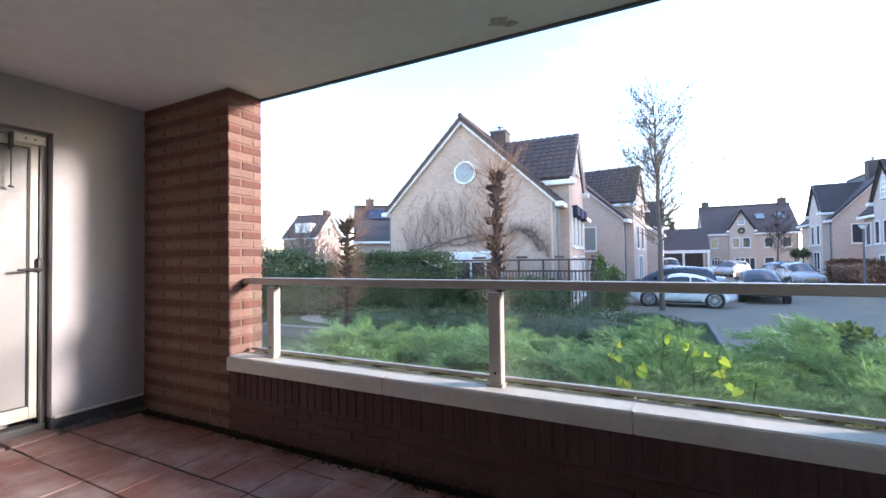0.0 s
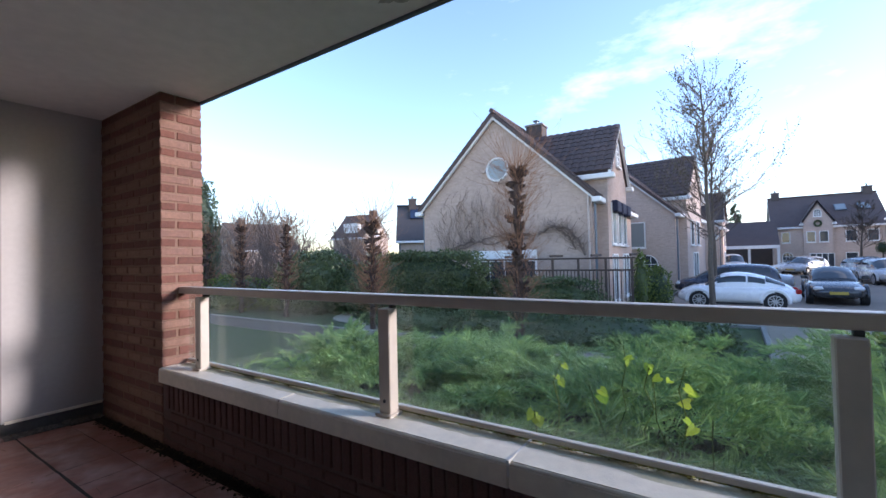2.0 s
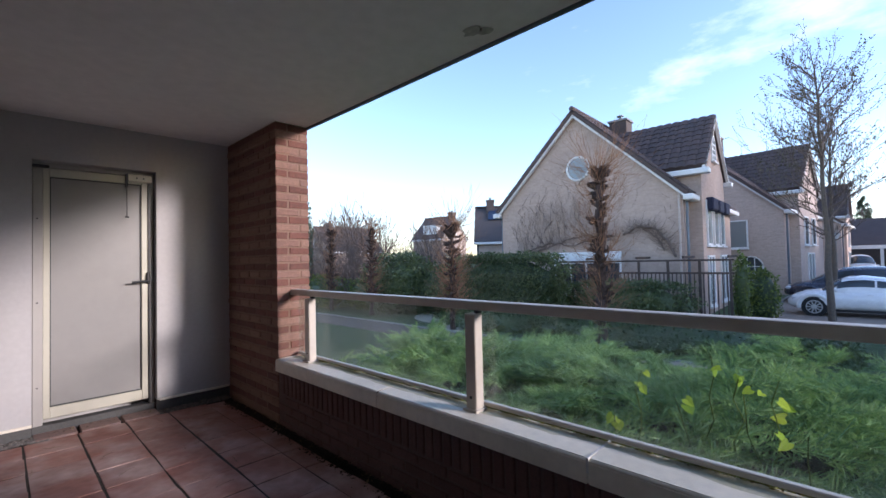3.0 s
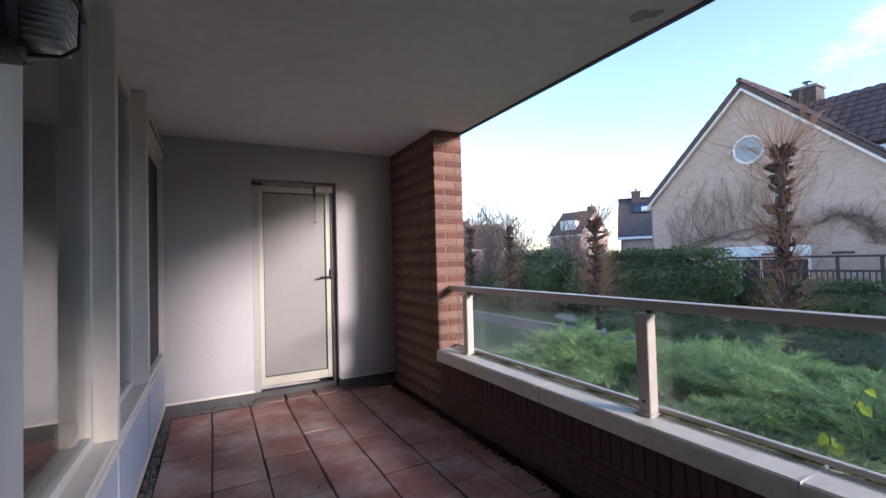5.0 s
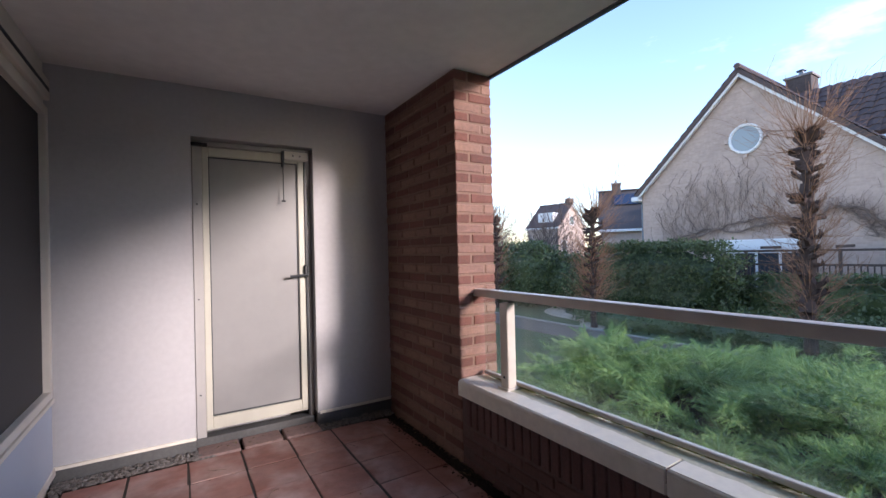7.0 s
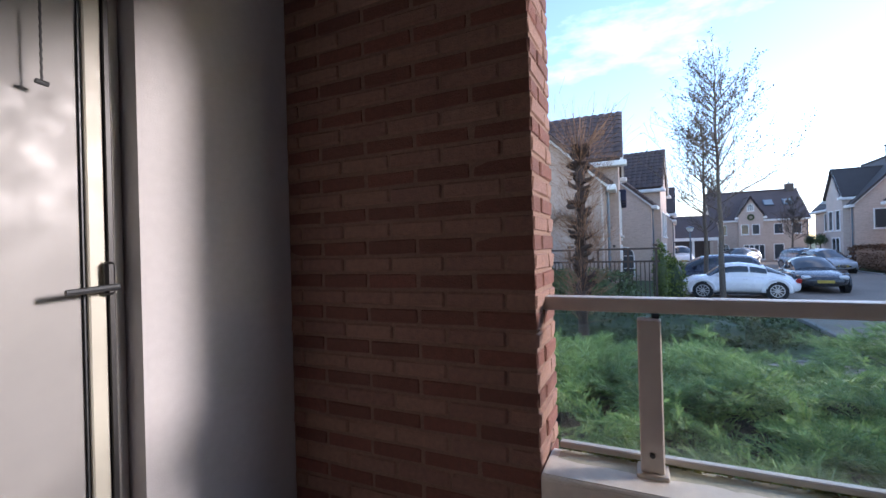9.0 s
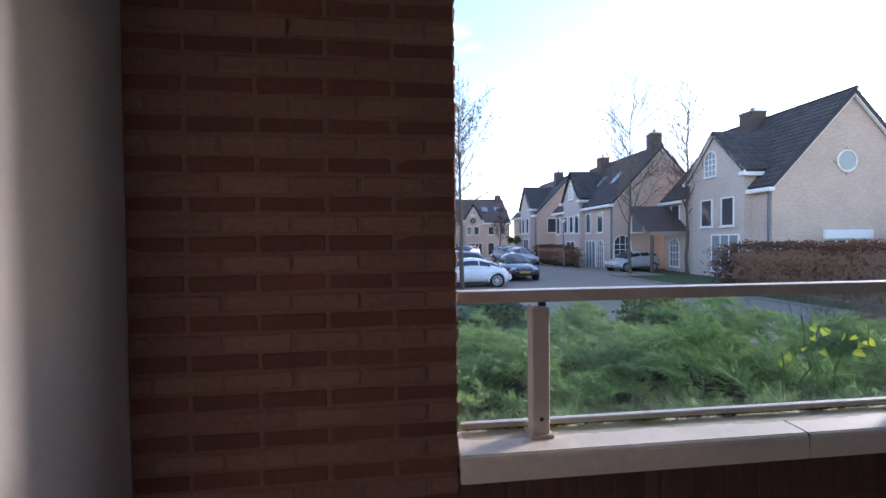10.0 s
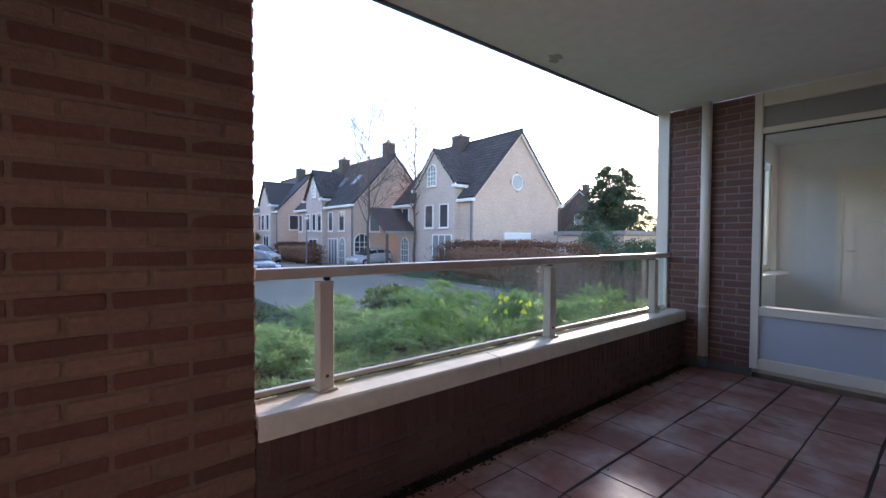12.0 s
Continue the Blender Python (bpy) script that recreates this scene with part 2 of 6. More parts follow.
M = dict(
    render=mat("white_render", (0.50, 0.49, 0.485), 0.85, grain=0.04, gscale=30, stain=0.12, sscale=1.2, bump=0.12, bscale=180),
    ceiling=mat("ceiling_paint", (0.86, 0.83, 0.81), 0.85, grain=0.04, gscale=12, stain=0.12, sscale=0.9, bump=0.1, bscale=120),
    concrete=mat("grey_concrete", (0.11, 0.11, 0.107), 0.9, grain=0.15, gscale=60, stain=0.4, sscale=4, bump=0.3, bscale=120),
    brick=mat("red_brown_brick", (0.195, 0.082, 0.06), 0.92, grain=0.16, gscale=45, stain=0.25, sscale=5, bump=0.5, bscale=150,
              color2=(0.145, 0.066, 0.05), per=0.4),
    brick_pale=mat("pale_red_brick", (0.285, 0.167, 0.123), 0.92, grain=0.14, gscale=45, stain=0.3, sscale=4, bump=0.5, bscale=150,
                   color2=(0.235, 0.132, 0.102), per=0.4, stain_color=(0.20, 0.11, 0.08)),
    mortar=mat("sandy_mortar", (0.235, 0.145, 0.105), 0.95, grain=0.15, gscale=90, stain=0.3, sscale=6, bump=0.4, bscale=200),
    tile=mat("terracotta_tile", (0.335, 0.15, 0.115), 0.66, grain=0.14, gscale=16, stain=1.0, sscale=2.6, bump=0.18, bscale=60,
             color2=(0.25, 0.112, 0.088), per=0.5, stain_color=(0.50, 0.38, 0.34), patchy=0.25),
    tile_grey=mat("worn_grey_tile", (0.26, 0.17, 0.15), 0.7, grain=0.2, gscale=35, stain=0.4, sscale=5, bump=0.2, bscale=90),
    dirt=mat("dark_soil", (0.035, 0.028, 0.022), 0.95, grain=0.5, gscale=60, bump=0.8, bscale=90),
    gravel=mat("grey_gravel", (0.22, 0.20, 0.18), 0.85, per=0.6, grain=0.2, gscale=120, color2=(0.10, 0.09, 0.085)),
    coping=mat("grey_painted_coping", (0.82, 0.76, 0.65), 0.55, grain=0.06, gscale=25, stain=0.35, sscale=3, bump=0.1, bscale=120,
               stain_color=(0.50, 0.49, 0.40)),
    alu=mat("cream_aluminium", (0.58, 0.52, 0.45), 0.42, metal=0.1, grain=0.05, gscale=20, stain=0.15, sscale=6),
    frame_paint=mat("off_white_paint", (0.74, 0.69, 0.60), 0.45, grain=0.03, gscale=20, stain=0.15, sscale=5),
    door_cream=mat("cream_paint", (0.55, 0.535, 0.44), 0.45, grain=0.03, gscale=20, stain=0.15, sscale=5),
    door_panel=mat("pale_grey_panel", (0.285, 0.28, 0.268), 0.45, grain=0.03, gscale=14, stain=0.12, sscale=2),
    panel_blue=mat("blue_white_panel", (0.46, 0.51, 0.59), 0.5, stain=0.03, sscale=2),
    dark_metal=mat("dark_metal", (0.06, 0.065, 0.07), 0.45, metal=0.5, grain=0.1, gscale=40),
    black=mat("black_plastic", (0.012, 0.012, 0.013), 0.45),
    chrome=mat("worn_steel", (0.55, 0.54, 0.52), 0.3, metal=0.9, grain=0.1, gscale=60),
    zinc=mat("zinc_edge", (0.14, 0.17, 0.20), 0.5, metal=0.4, grain=0.15, gscale=20),
    glass_rail=glass("railing_glass", (0.93, 0.98, 0.965), clear=0.99, film=0.018),
    glass_win=glass("window_glass", (0.93, 0.96, 0.96), clear=1.0, ior=1.55),
    house=mat("pale_pink_brick", (0.58, 0.455, 0.38), 0.9, courses=((0.88, 0.865, 0.85), (0.97, 0.965, 0.96)), grain=0.07, gscale=9, stain=0.22, sscale=0.7, bump=0.15, bscale=14),
    house_pink=mat("warm_pink_brick", (0.50, 0.385, 0.32), 0.9, courses=((0.88, 0.865, 0.85), (0.97, 0.965, 0.96)), grain=0.08, gscale=9, stain=0.3, sscale=0.8, bump=0.15, bscale=14),
    house_grey=mat("pale_grey_brick", (0.56, 0.475, 0.42), 0.9, courses=((0.88, 0.865, 0.85), (0.97, 0.965, 0.96)), grain=0.07, gscale=9, stain=0.2, sscale=0.7, bump=0.15, bscale=14),
    house_trim=mat("white_trim", (0.78, 0.78, 0.76), 0.5, grain=0.03, gscale=8, stain=0.12, sscale=2),
    rooftile=mat("brown_roof_tile", (0.10, 0.068, 0.06), 0.75, grain=0.2, gscale=12, stain=0.3, sscale=1.5, per=0.4, color2=(0.075, 0.055, 0.05)),
    roof_dark=mat("dark_roof_tile", (0.085, 0.074, 0.072), 0.8, grain=0.2, gscale=12, stain=0.3, sscale=1.5, per=0.4),
    chimney=mat("brown_chimney_brick", (0.095, 0.075, 0.068), 0.9, grain=0.25, gscale=14, stain=0.3, sscale=2, bump=0.4, bscale=20),
    window_dark=mat("dark_window_pane", (0.05, 0.06, 0.07), 0.08, spec=0.8),
    window_pale=mat("pale_window_pane", (0.24, 0.27, 0.27), 0.15, spec=0.8),
    asphalt=mat("damp_asphalt", (0.29, 0.24, 0.195), 0.85, grain=0.2, gscale=30, stain=0.5, sscale=0.35, bump=0.2, bscale=60, stain_color=(0.21, 0.17, 0.14), spec=0.18),
    paving=mat("brick_paving", (0.20, 0.17, 0.155), 0.8, grain=0.2, gscale=12, stain=0.3, sscale=0.5, bump=0.3, bscale=30),
    pathstone=mat("pale_path", (0.40, 0.34, 0.27), 0.95, spec=0.12, grain=0.15, gscale=20, stain=0.3, sscale=1),
    lawn=mat("lawn_soil", (0.045, 0.075, 0.02), 0.95, grain=0.35, gscale=9, stain=0.5, sscale=0.8, bump=0.8, bscale=40, stain_color=(0.06, 0.055, 0.03)),
    lane=mat("damp_lane_paving", (0.15, 0.125, 0.105), 0.95, spec=0.12, grain=0.2, gscale=20, stain=0.4, sscale=0.8, bump=0.3, bscale=40),
    ceiling_bare=mat("bare_flaked_ceiling", (0.50, 0.48, 0.45), 0.9, grain=0.2, gscale=30, stain=0.4, sscale=6),
    kerb=mat("kerb_concrete", (0.25, 0.235, 0.22), 0.9, grain=0.15, gscale=20, stain=0.3, sscale=2),
    # dark noise clumps in the green imitate shaded gaps between the plumes
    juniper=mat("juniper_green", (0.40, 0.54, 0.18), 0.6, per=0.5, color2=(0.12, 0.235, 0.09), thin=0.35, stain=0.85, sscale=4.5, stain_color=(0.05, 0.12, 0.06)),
    hedge=mat("hedge_green", (0.125, 0.165, 0.06), 0.4, per=0.6, color2=(0.04, 0.07, 0.028), thin=0.3),
    beech=mat("brown_beech_leaf", (0.20, 0.095, 0.05), 0.8, per=0.5, color2=(0.12, 0.06, 0.035), thin=0.3),
    shrub=mat("light_shrub_green", (0.20, 0.25, 0.05), 0.7, per=0.6, color2=(0.05, 0.09, 0.02), thin=0.3),
    conifer=mat("conifer_green", (0.13, 0.17, 0.11), 0.8, per=0.5, color2=(0.06, 0.10, 0.055), thin=0.3),
    weed=mat("yellow_green_leaf", (0.52, 0.58, 0.07), 0.55, per=0.4, color2=(0.34, 0.48, 0.06), thin=0.5),
    moss=mat("moss", (0.22, 0.23, 0.06), 0.95, per=0.6, color2=(0.10, 0.085, 0.04), grain=0.3, thin=0.2),
    bark=mat("grey_bark", (0.12, 0.095, 0.075), 0.9, grain=0.3, gscale=20, bump=0.6, bscale=50),
    bark_dark=mat("dark_bark", (0.055, 0.038, 0.03), 0.95, grain=0.4, gscale=25, bump=0.8, bscale=40),
    twig=mat("red_brown_twig", (0.30, 0.165, 0.09), 0.85, per=0.4, color2=(0.19, 0.10, 0.06)),
    climber=mat("brown_climber_stem", (0.26, 0.19, 0.155), 0.9, per=0.4),
    twig_grey=mat("grey_twig", (0.16, 0.12, 0.10), 0.9, per=0.4),
    leaf_dry=mat("dry_olive_leaf", (0.13, 0.11, 0.05), 0.8, per=0.6, color2=(0.07, 0.06, 0.03)),
    interior=mat("interior_white_paint", (0.68, 0.68, 0.66), 0.85, grain=0.03, gscale=8, stain=0.06, sscale=0.7),
    interior_floor=mat("interior_floor", (0.30, 0.24, 0.18), 0.5, grain=0.2, gscale=10),
    brick_far=mat("purple_brown_brick", (0.22, 0.12, 0.10), 0.9, grain=0.18, gscale=70, stain=0.25, sscale=5, bump=0.5, bscale=150, color2=(0.17, 0.09, 0.08), per=0.4),
    # parapet brick, and mortar_dark below, have the inner face's shade in their colour
    brick_shaded=mat("shade_darkened_brick", (0.16, 0.085, 0.072), 0.9, grain=0.2, gscale=70, stain=0.4, sscale=4, bump=0.5, bscale=150, color2=(0.13, 0.066, 0.058), per=0.4),
    mortar_pale=mat("pale_mortar", (0.27, 0.22, 0.205), 0.95, grain=0.15, gscale=90),
    mortar_dark=mat("shade_and_joint_mortar", (0.135, 0.085, 0.072), 0.95, grain=0.2, gscale=60),
    joint_white=mat("pale_joint", (0.66, 0.65, 0.62), 0.85, grain=0.1, gscale=60),
    screen=mat("dark_insect_screen", (0.05, 0.045, 0.045), 0.8, grain=0.1, gscale=200),
    panel_grey=mat("grey_panel", (0.30, 0.30, 0.30), 0.5, grain=0.04, gscale=10),
    lamp_glass=mat("ribbed_lamp_glass", (0.45, 0.45, 0.44), 0.2, grain=0.1, gscale=60, spec=0.8),
    litter=mat("dry_litter", (0.22, 0.17, 0.10), 0.9, per=0.6, color2=(0.10, 0.07, 0.04)),
    algae=mat("algae_film", (0.56, 0.53, 0.40), 0.8, grain=0.12, gscale=60, stain=0.8, sscale=5, stain_color=(0.30, 0.30, 0.11)),
    solar=mat("solar_panel_glass", (0.03, 0.05, 0.09), 0.2, stain=0.1, sscale=1.0),
    # near-black colour that stands in for shade deep in the junipers
    juniper_gap_shade=mat("juniper_stems", (0.035, 0.034, 0.024), 0.95, grain=0.4, gscale=30, bump=0.6, bscale=40),
    jamb=mat("dull_grey_jamb_paint", (0.40, 0.385, 0.36), 0.5, grain=0.03, gscale=20, stain=0.15, sscale=5),
    navy=mat("navy_canvas", (0.015, 0.02, 0.05), 0.8, grain=0.1, gscale=30),
    wood=mat("weathered_wood", (0.075, 0.052, 0.042), 0.85, grain=0.3, gscale=20),
)


# ---- mesh helpers ----
def box(bm, x0, x1, y0, y1, z0, z1, bevel=0.0, seg=1):
    vs = [bm.verts.new((x, y, z)) for z in (z0, z1) for y in (y0, y1) for x in (x0, x1)]
    fs = [bm.faces.new([vs[i] for i in q]) for q in
          ((0, 2, 3, 1), (4, 5, 7, 6), (0, 1, 5, 4), (2, 6, 7, 3), (0, 4, 6, 2), (1, 3, 7, 5))]
    if bevel > 0:
        es = {e for f_ in fs for e in f_.edges}
        bmesh.ops.bevel(bm, geom=list(es), offset=bevel, segments=seg, affect='EDGES', profile=0.6)
    return bm


def boxes(*bs, bevel=0.0):
    bm = bmesh.new()
    for b in bs:
        box(bm, *b, bevel=bevel)
    return bm


def rod(bm, a, b, r0, r1=None, seg=6):
    """A tapered round bar from a to b."""
    a, b = Vector(a), Vector(b)
    r1 = r0 if r1 is None else r1
    d = (b - a).normalized()
    s = d.orthogonal().normalized()
    t = d.cross(s)
    rings = []
    for p, r in ((a, r0), (b, r1)):
        rings.append([bm.verts.new(p + (s * math.cos(k * math.tau / seg) + t * math.sin(k * math.tau / seg)) * r) for k in range(seg)])
    for k in range(seg):
        bm.faces.new((rings[0][k], rings[0][(k + 1) % seg], rings[1][(k + 1) % seg], rings[1][k]))
    bm.faces.new(rings[0][::-1])
    bm.faces.new(rings[1])
    return bm


def prism(bm, pts, axis, lo, hi):
    """A polygon in the plane across axis, drawn out from lo to hi. pts: pairs in the two other axes, in order."""
    def place(p, h):
        c = list(p)
        c.insert(axis, h)
        return bm.verts.new(c)
    a, b = [place(p, lo) for p in pts], [place(p, hi) for p in pts]
    bm.faces.new(a)
    bm.faces.new(b[::-1])
    for k in range(len(pts)):
        bm.faces.new((a[k], b[k], b[(k + 1) % len(pts)], a[(k + 1) % len(pts)]))
    bmesh.ops.recalc_face_normals(bm, faces=bm.faces)
    return bm


def finish(bm, name, material, smooth=False):
    me = bpy.data.meshes.new(name)
    bm.to_mesh(me)
    bm.free()
    me.materials.append(material)
    if smooth:
        for p in me.polygons:
            p.use_smooth = True
    return me


def part(name, bm, material, parent=None, label="", smooth=False, at=None):
    ob = new(name, finish(bm, name, material, smooth))
    if parent is not None:
        ob.parent = parent
    if at is not None:
        ob.matrix_basis = at
    if label:
        tagged(ob, label)
    return ob


def structure(name, bm, material, label, category="wall", smooth=False):
    return tagged(part(name, bm, material, smooth=smooth), label, category, kind="structure")


def thing(name, label, category, m=None, group="", kind=""):
    ob = new(name)
    ob.empty_display_size = 0.1
    if m is not None:
        ob.matrix_basis = m
    return tagged(ob, label, category, group, kind)


# ---- plan of the balcony: x outwards, y towards the end wall with the door ----
XF, XO = -2.11, 0.29        # window front, outer edge
YE, YB = 0.0, -5.03         # end wall with door, far end wall
ZC = 2.43                   # ceiling
YP = -1.06                  # pillar's end
ZS = 0.49                   # coping's top
GZ = -0.9                   # ground outside
rnd = random.Random(7)


class Soup:
    """Many small bars and leaves gathered into one mesh."""

    def __init__(self):
        self.v, self.f = [], []

    def bar(self, a, b, r0, r1, seg=4):
        a, b = Vector(a), Vector(b)
        d = b - a
        if d.length < 1e-5:
            return
        d.normalize()
        s = d.orthogonal().normalized()
        t = d.cross(s)
        k = len(self.v)
        for p, r in ((a, r0), (b, r1)):
            for i in range(seg):
                w = i * math.tau / seg
                self.v.append(p + (s * math.cos(w) + t * math.sin(w)) * r)
        for i in range(seg):
            j = (i + 1) % seg
            self.f.append((k + i, k + j, k + seg + j, k + seg + i))

    def leaf(self, c, a, b):
        """A pointed leaf from c along a, with half width b."""
        k = len(self.v)
        c, a, b = Vector(c), Vector(a), Vector(b)
        self.v += [c, c + a * 0.45 + b, c + a, c + a * 0.45 - b]
        self.f.append((k, k + 1, k + 2, k + 3))

    def mesh(self, name, material):
        me = bpy.data.meshes.new(name)
        me.from_pydata([tuple(p) for p in self.v], [], self.f)
        me.materials.append(material)
        return me

    def part(self, name, material, parent=None, label="", kind=""):
        ob = new(name, self.mesh(name, material))
        if parent is not None:
            ob.parent = parent
        return tagged(ob, label, kind=kind)


def cards(name, base, along, side, material):
    """Many leaves at once: base, along and side are arrays of n x 3."""
    n = len(base)
    v = np.empty((n, 4, 3))
    v[:, 0] = base
    v[:, 1] = base + along * 0.45 + side
    v[:, 2] = base + along
    v[:, 3] = base + along * 0.45 - side
    me = bpy.data.meshes.new(name)
    me.vertices.add(n * 4)
    me.vertices.foreach_set("co", v.reshape(-1))
    me.loops.add(n * 4)
    me.loops.foreach_set("vertex_index", np.arange(n * 4))
    me.polygons.add(n)
    me.polygons.foreach_set("loop_start", np.arange(n) * 4)
    me.update(calc_edges=True)
    me.materials.append(material)
    return me


def rv(scale=1.0):
    return Vector((rnd.uniform(-1, 1), rnd.uniform(-1, 1), rnd.uniform(-1, 1))) * scale


# ---- ground outside ----
structure("ground", boxes((0.3, 2500, -2000, 2000, GZ - 0.3, GZ)), M["lawn"], "lawn and planting soil round the houses", "ground")
structure("pavement", boxes((6.6, 7.9, -1.0, 24, GZ, GZ + 0.015)), M["lane"], "dark damp paved lane beside the lawn", "path")
structure("road", boxes((6.2, 7.9, -16, -1.0, GZ, GZ + 0.015), (7.9, 90, -13.2, -5.0, GZ, GZ + 0.015), (13.0, 90, -5.0, -1.9, GZ, GZ + 0.015),
                        (22, 31, -16.6, -13.2, GZ, GZ + 0.015)),
          M["asphalt"], "damp grey asphalt road and parking court", "road")


def ribbon(name, pts, width, z, material, label, category):
    bm = bmesh.new()
    fine = []
    for i in range(len(pts) - 1):
        p0, p1, p2, p3 = (Vector(pts[max(0, min(len(pts) - 1, k))]) for k in (i - 1, i, i + 1, i + 2))
        for s in range(8):
            t = s / 8
            fine.append(0.5 * ((2 * p1) + (p2 - p0) * t + (2 * p0 - 5 * p1 + 4 * p2 - p3) * t * t + (3 * p1 - p0 - 3 * p2 + p3) * t ** 3))
    fine.append(Vector(pts[-1]))
    rows = []
    for i, p in enumerate(fine):
        d = (fine[min(i + 1, len(fine) - 1)] - fine[max(i - 1, 0)]).normalized()
        nrm = Vector((-d.y, d.x)) * width / 2
        rows.append((bm.verts.new((p.x - nrm.x, p.y - nrm.y, z)), bm.verts.new((p.x + nrm.x, p.y + nrm.y, z))))
    for a, b in zip(rows, rows[1:]):
        bm.faces.new((a[0], b[0], b[1], a[1]))
    return structure(name, bm, material, label, category)


ribbon("path", [(7.9, 4.6), (9.0, 5.5), (9.6, 7.5), (12.3, 9.6), (14.5, 14.5), (13.7, 17.8), (12.4, 20.6)], 0.7, GZ + 0.012, M["pathstone"],
       "pale curved footpath through the lawn", "path")
kerbs = bmesh.new()
for b in ((7.9, 7.97, -4.2, 24, GZ, GZ + 0.05), (6.08, 6.2, -16, -1.0, GZ, GZ + 0.1), (7.9, 13.0, -5.0, -4.88, GZ, GZ + 0.1), (12.9, 13.02, -4.9, -1.9, GZ, GZ + 0.1),
          (13, 60, -1.9, -1.78, GZ, GZ + 0.1), (8, 22, -13.32, -13.2, GZ, GZ + 0.1), (31, 60, -13.32, -13.2, GZ, GZ + 0.1)):
    box(kerbs, *b, bevel=0.015)
structure("kerb", kerbs, M["kerb"], "grey concrete kerb edging the road", "kerb")


# ---- houses ----
def frame_at(L, R):
    """The pose of a house from the two eaves' ends of its gable: x along the gable, y away along the ridge."""
    u = (Vector((*R, 0)) - Vector((*L, 0)))
    w = u.length
    u.normalize()
    v = Vector((-u.y, u.x, 0))
    o = (Vector((*L, 0)) + Vector((*R, 0))) / 2
    m = Matrix.Identity(4)
    m.col[0][:3], m.col[1][:3], m.col[3][:3] = u, v, (o.x, o.y, GZ)
    return m, w


def roof_tiles(a, b, up, rows, cols, lift=0.035):
    """Courses of overlapping roof tiles from the eave line a-b up the slope vector."""
    a, b, up = Vector(a), Vector(b), Vector(up)
    ex = (b - a) / cols
    ey = up / rows
    nrm = ex.cross(ey).normalized()
    if nrm.z < 0:
        nrm = -nrm
    v, f = [], []
    for j in range(rows):
        for i in range(cols):
            o = a + ex * i + ey * j + nrm * rnd.uniform(0, 0.006)
            k = len(v)
            lo, hi = o + nrm * lift, o + ey * 1.08 + nrm * 0.01
            v += [lo, lo + ex * 0.35 + nrm * lift, lo + ex * 0.68 + nrm * lift, lo + ex * 0.97,
                  hi, hi + ex * 0.35 + nrm * lift, hi + ex * 0.68 + nrm * lift, hi + ex * 0.97,
                  o - nrm * 0.03, o + ex * 0.97 - nrm * 0.03]
            f += [(k, k + 1, k + 5, k + 4), (k + 1, k + 2, k + 6, k + 5), (k + 2, k + 3, k + 7, k + 6), (k + 8, k + 9, k + 3, k + 2, k + 1, k)]
    return [tuple(p) for p in v], f


def roof_plane(parent, a, b, up, material, name="roof", tiles=True):
    """A sloping slab with its tiles. a-b: the eave line; up: the way up the slope."""
    a, b, up = Vector(a), Vector(b), Vector(up)
    n = (b - a).cross(up).normalized()
    if n.z < 0:
        n = -n
    bm = bmesh.new()
    top = [bm.verts.new(p) for p in (a, b, b + up, a + up)]
    low = [bm.verts.new(p - n * 0.14) for p in (a, b, b + up, a + up)]
    bm.faces.new(top)
    bm.faces.new(low[::-1])
    for k in range(4):
        bm.faces.new((top[k], low[k], low[(k + 1) % 4], top[(k + 1) % 4]))
    bmesh.ops.recalc_face_normals(bm, faces=bm.faces)
    r = part(name, bm, material, parent)
    if tiles:
        v, f = roof_tiles(a, b, up, max(3, round(up.length / 0.33)), max(3, round((b - a).length / 0.3)))
        me = bpy.data.meshes.new("roof_tiles")
        me.from_pydata(v, [], f)
        me.materials.append(material)
        o = new("roof_tiles", me)
        o.parent = r
        tagged(o, kind="stuff")
    return r


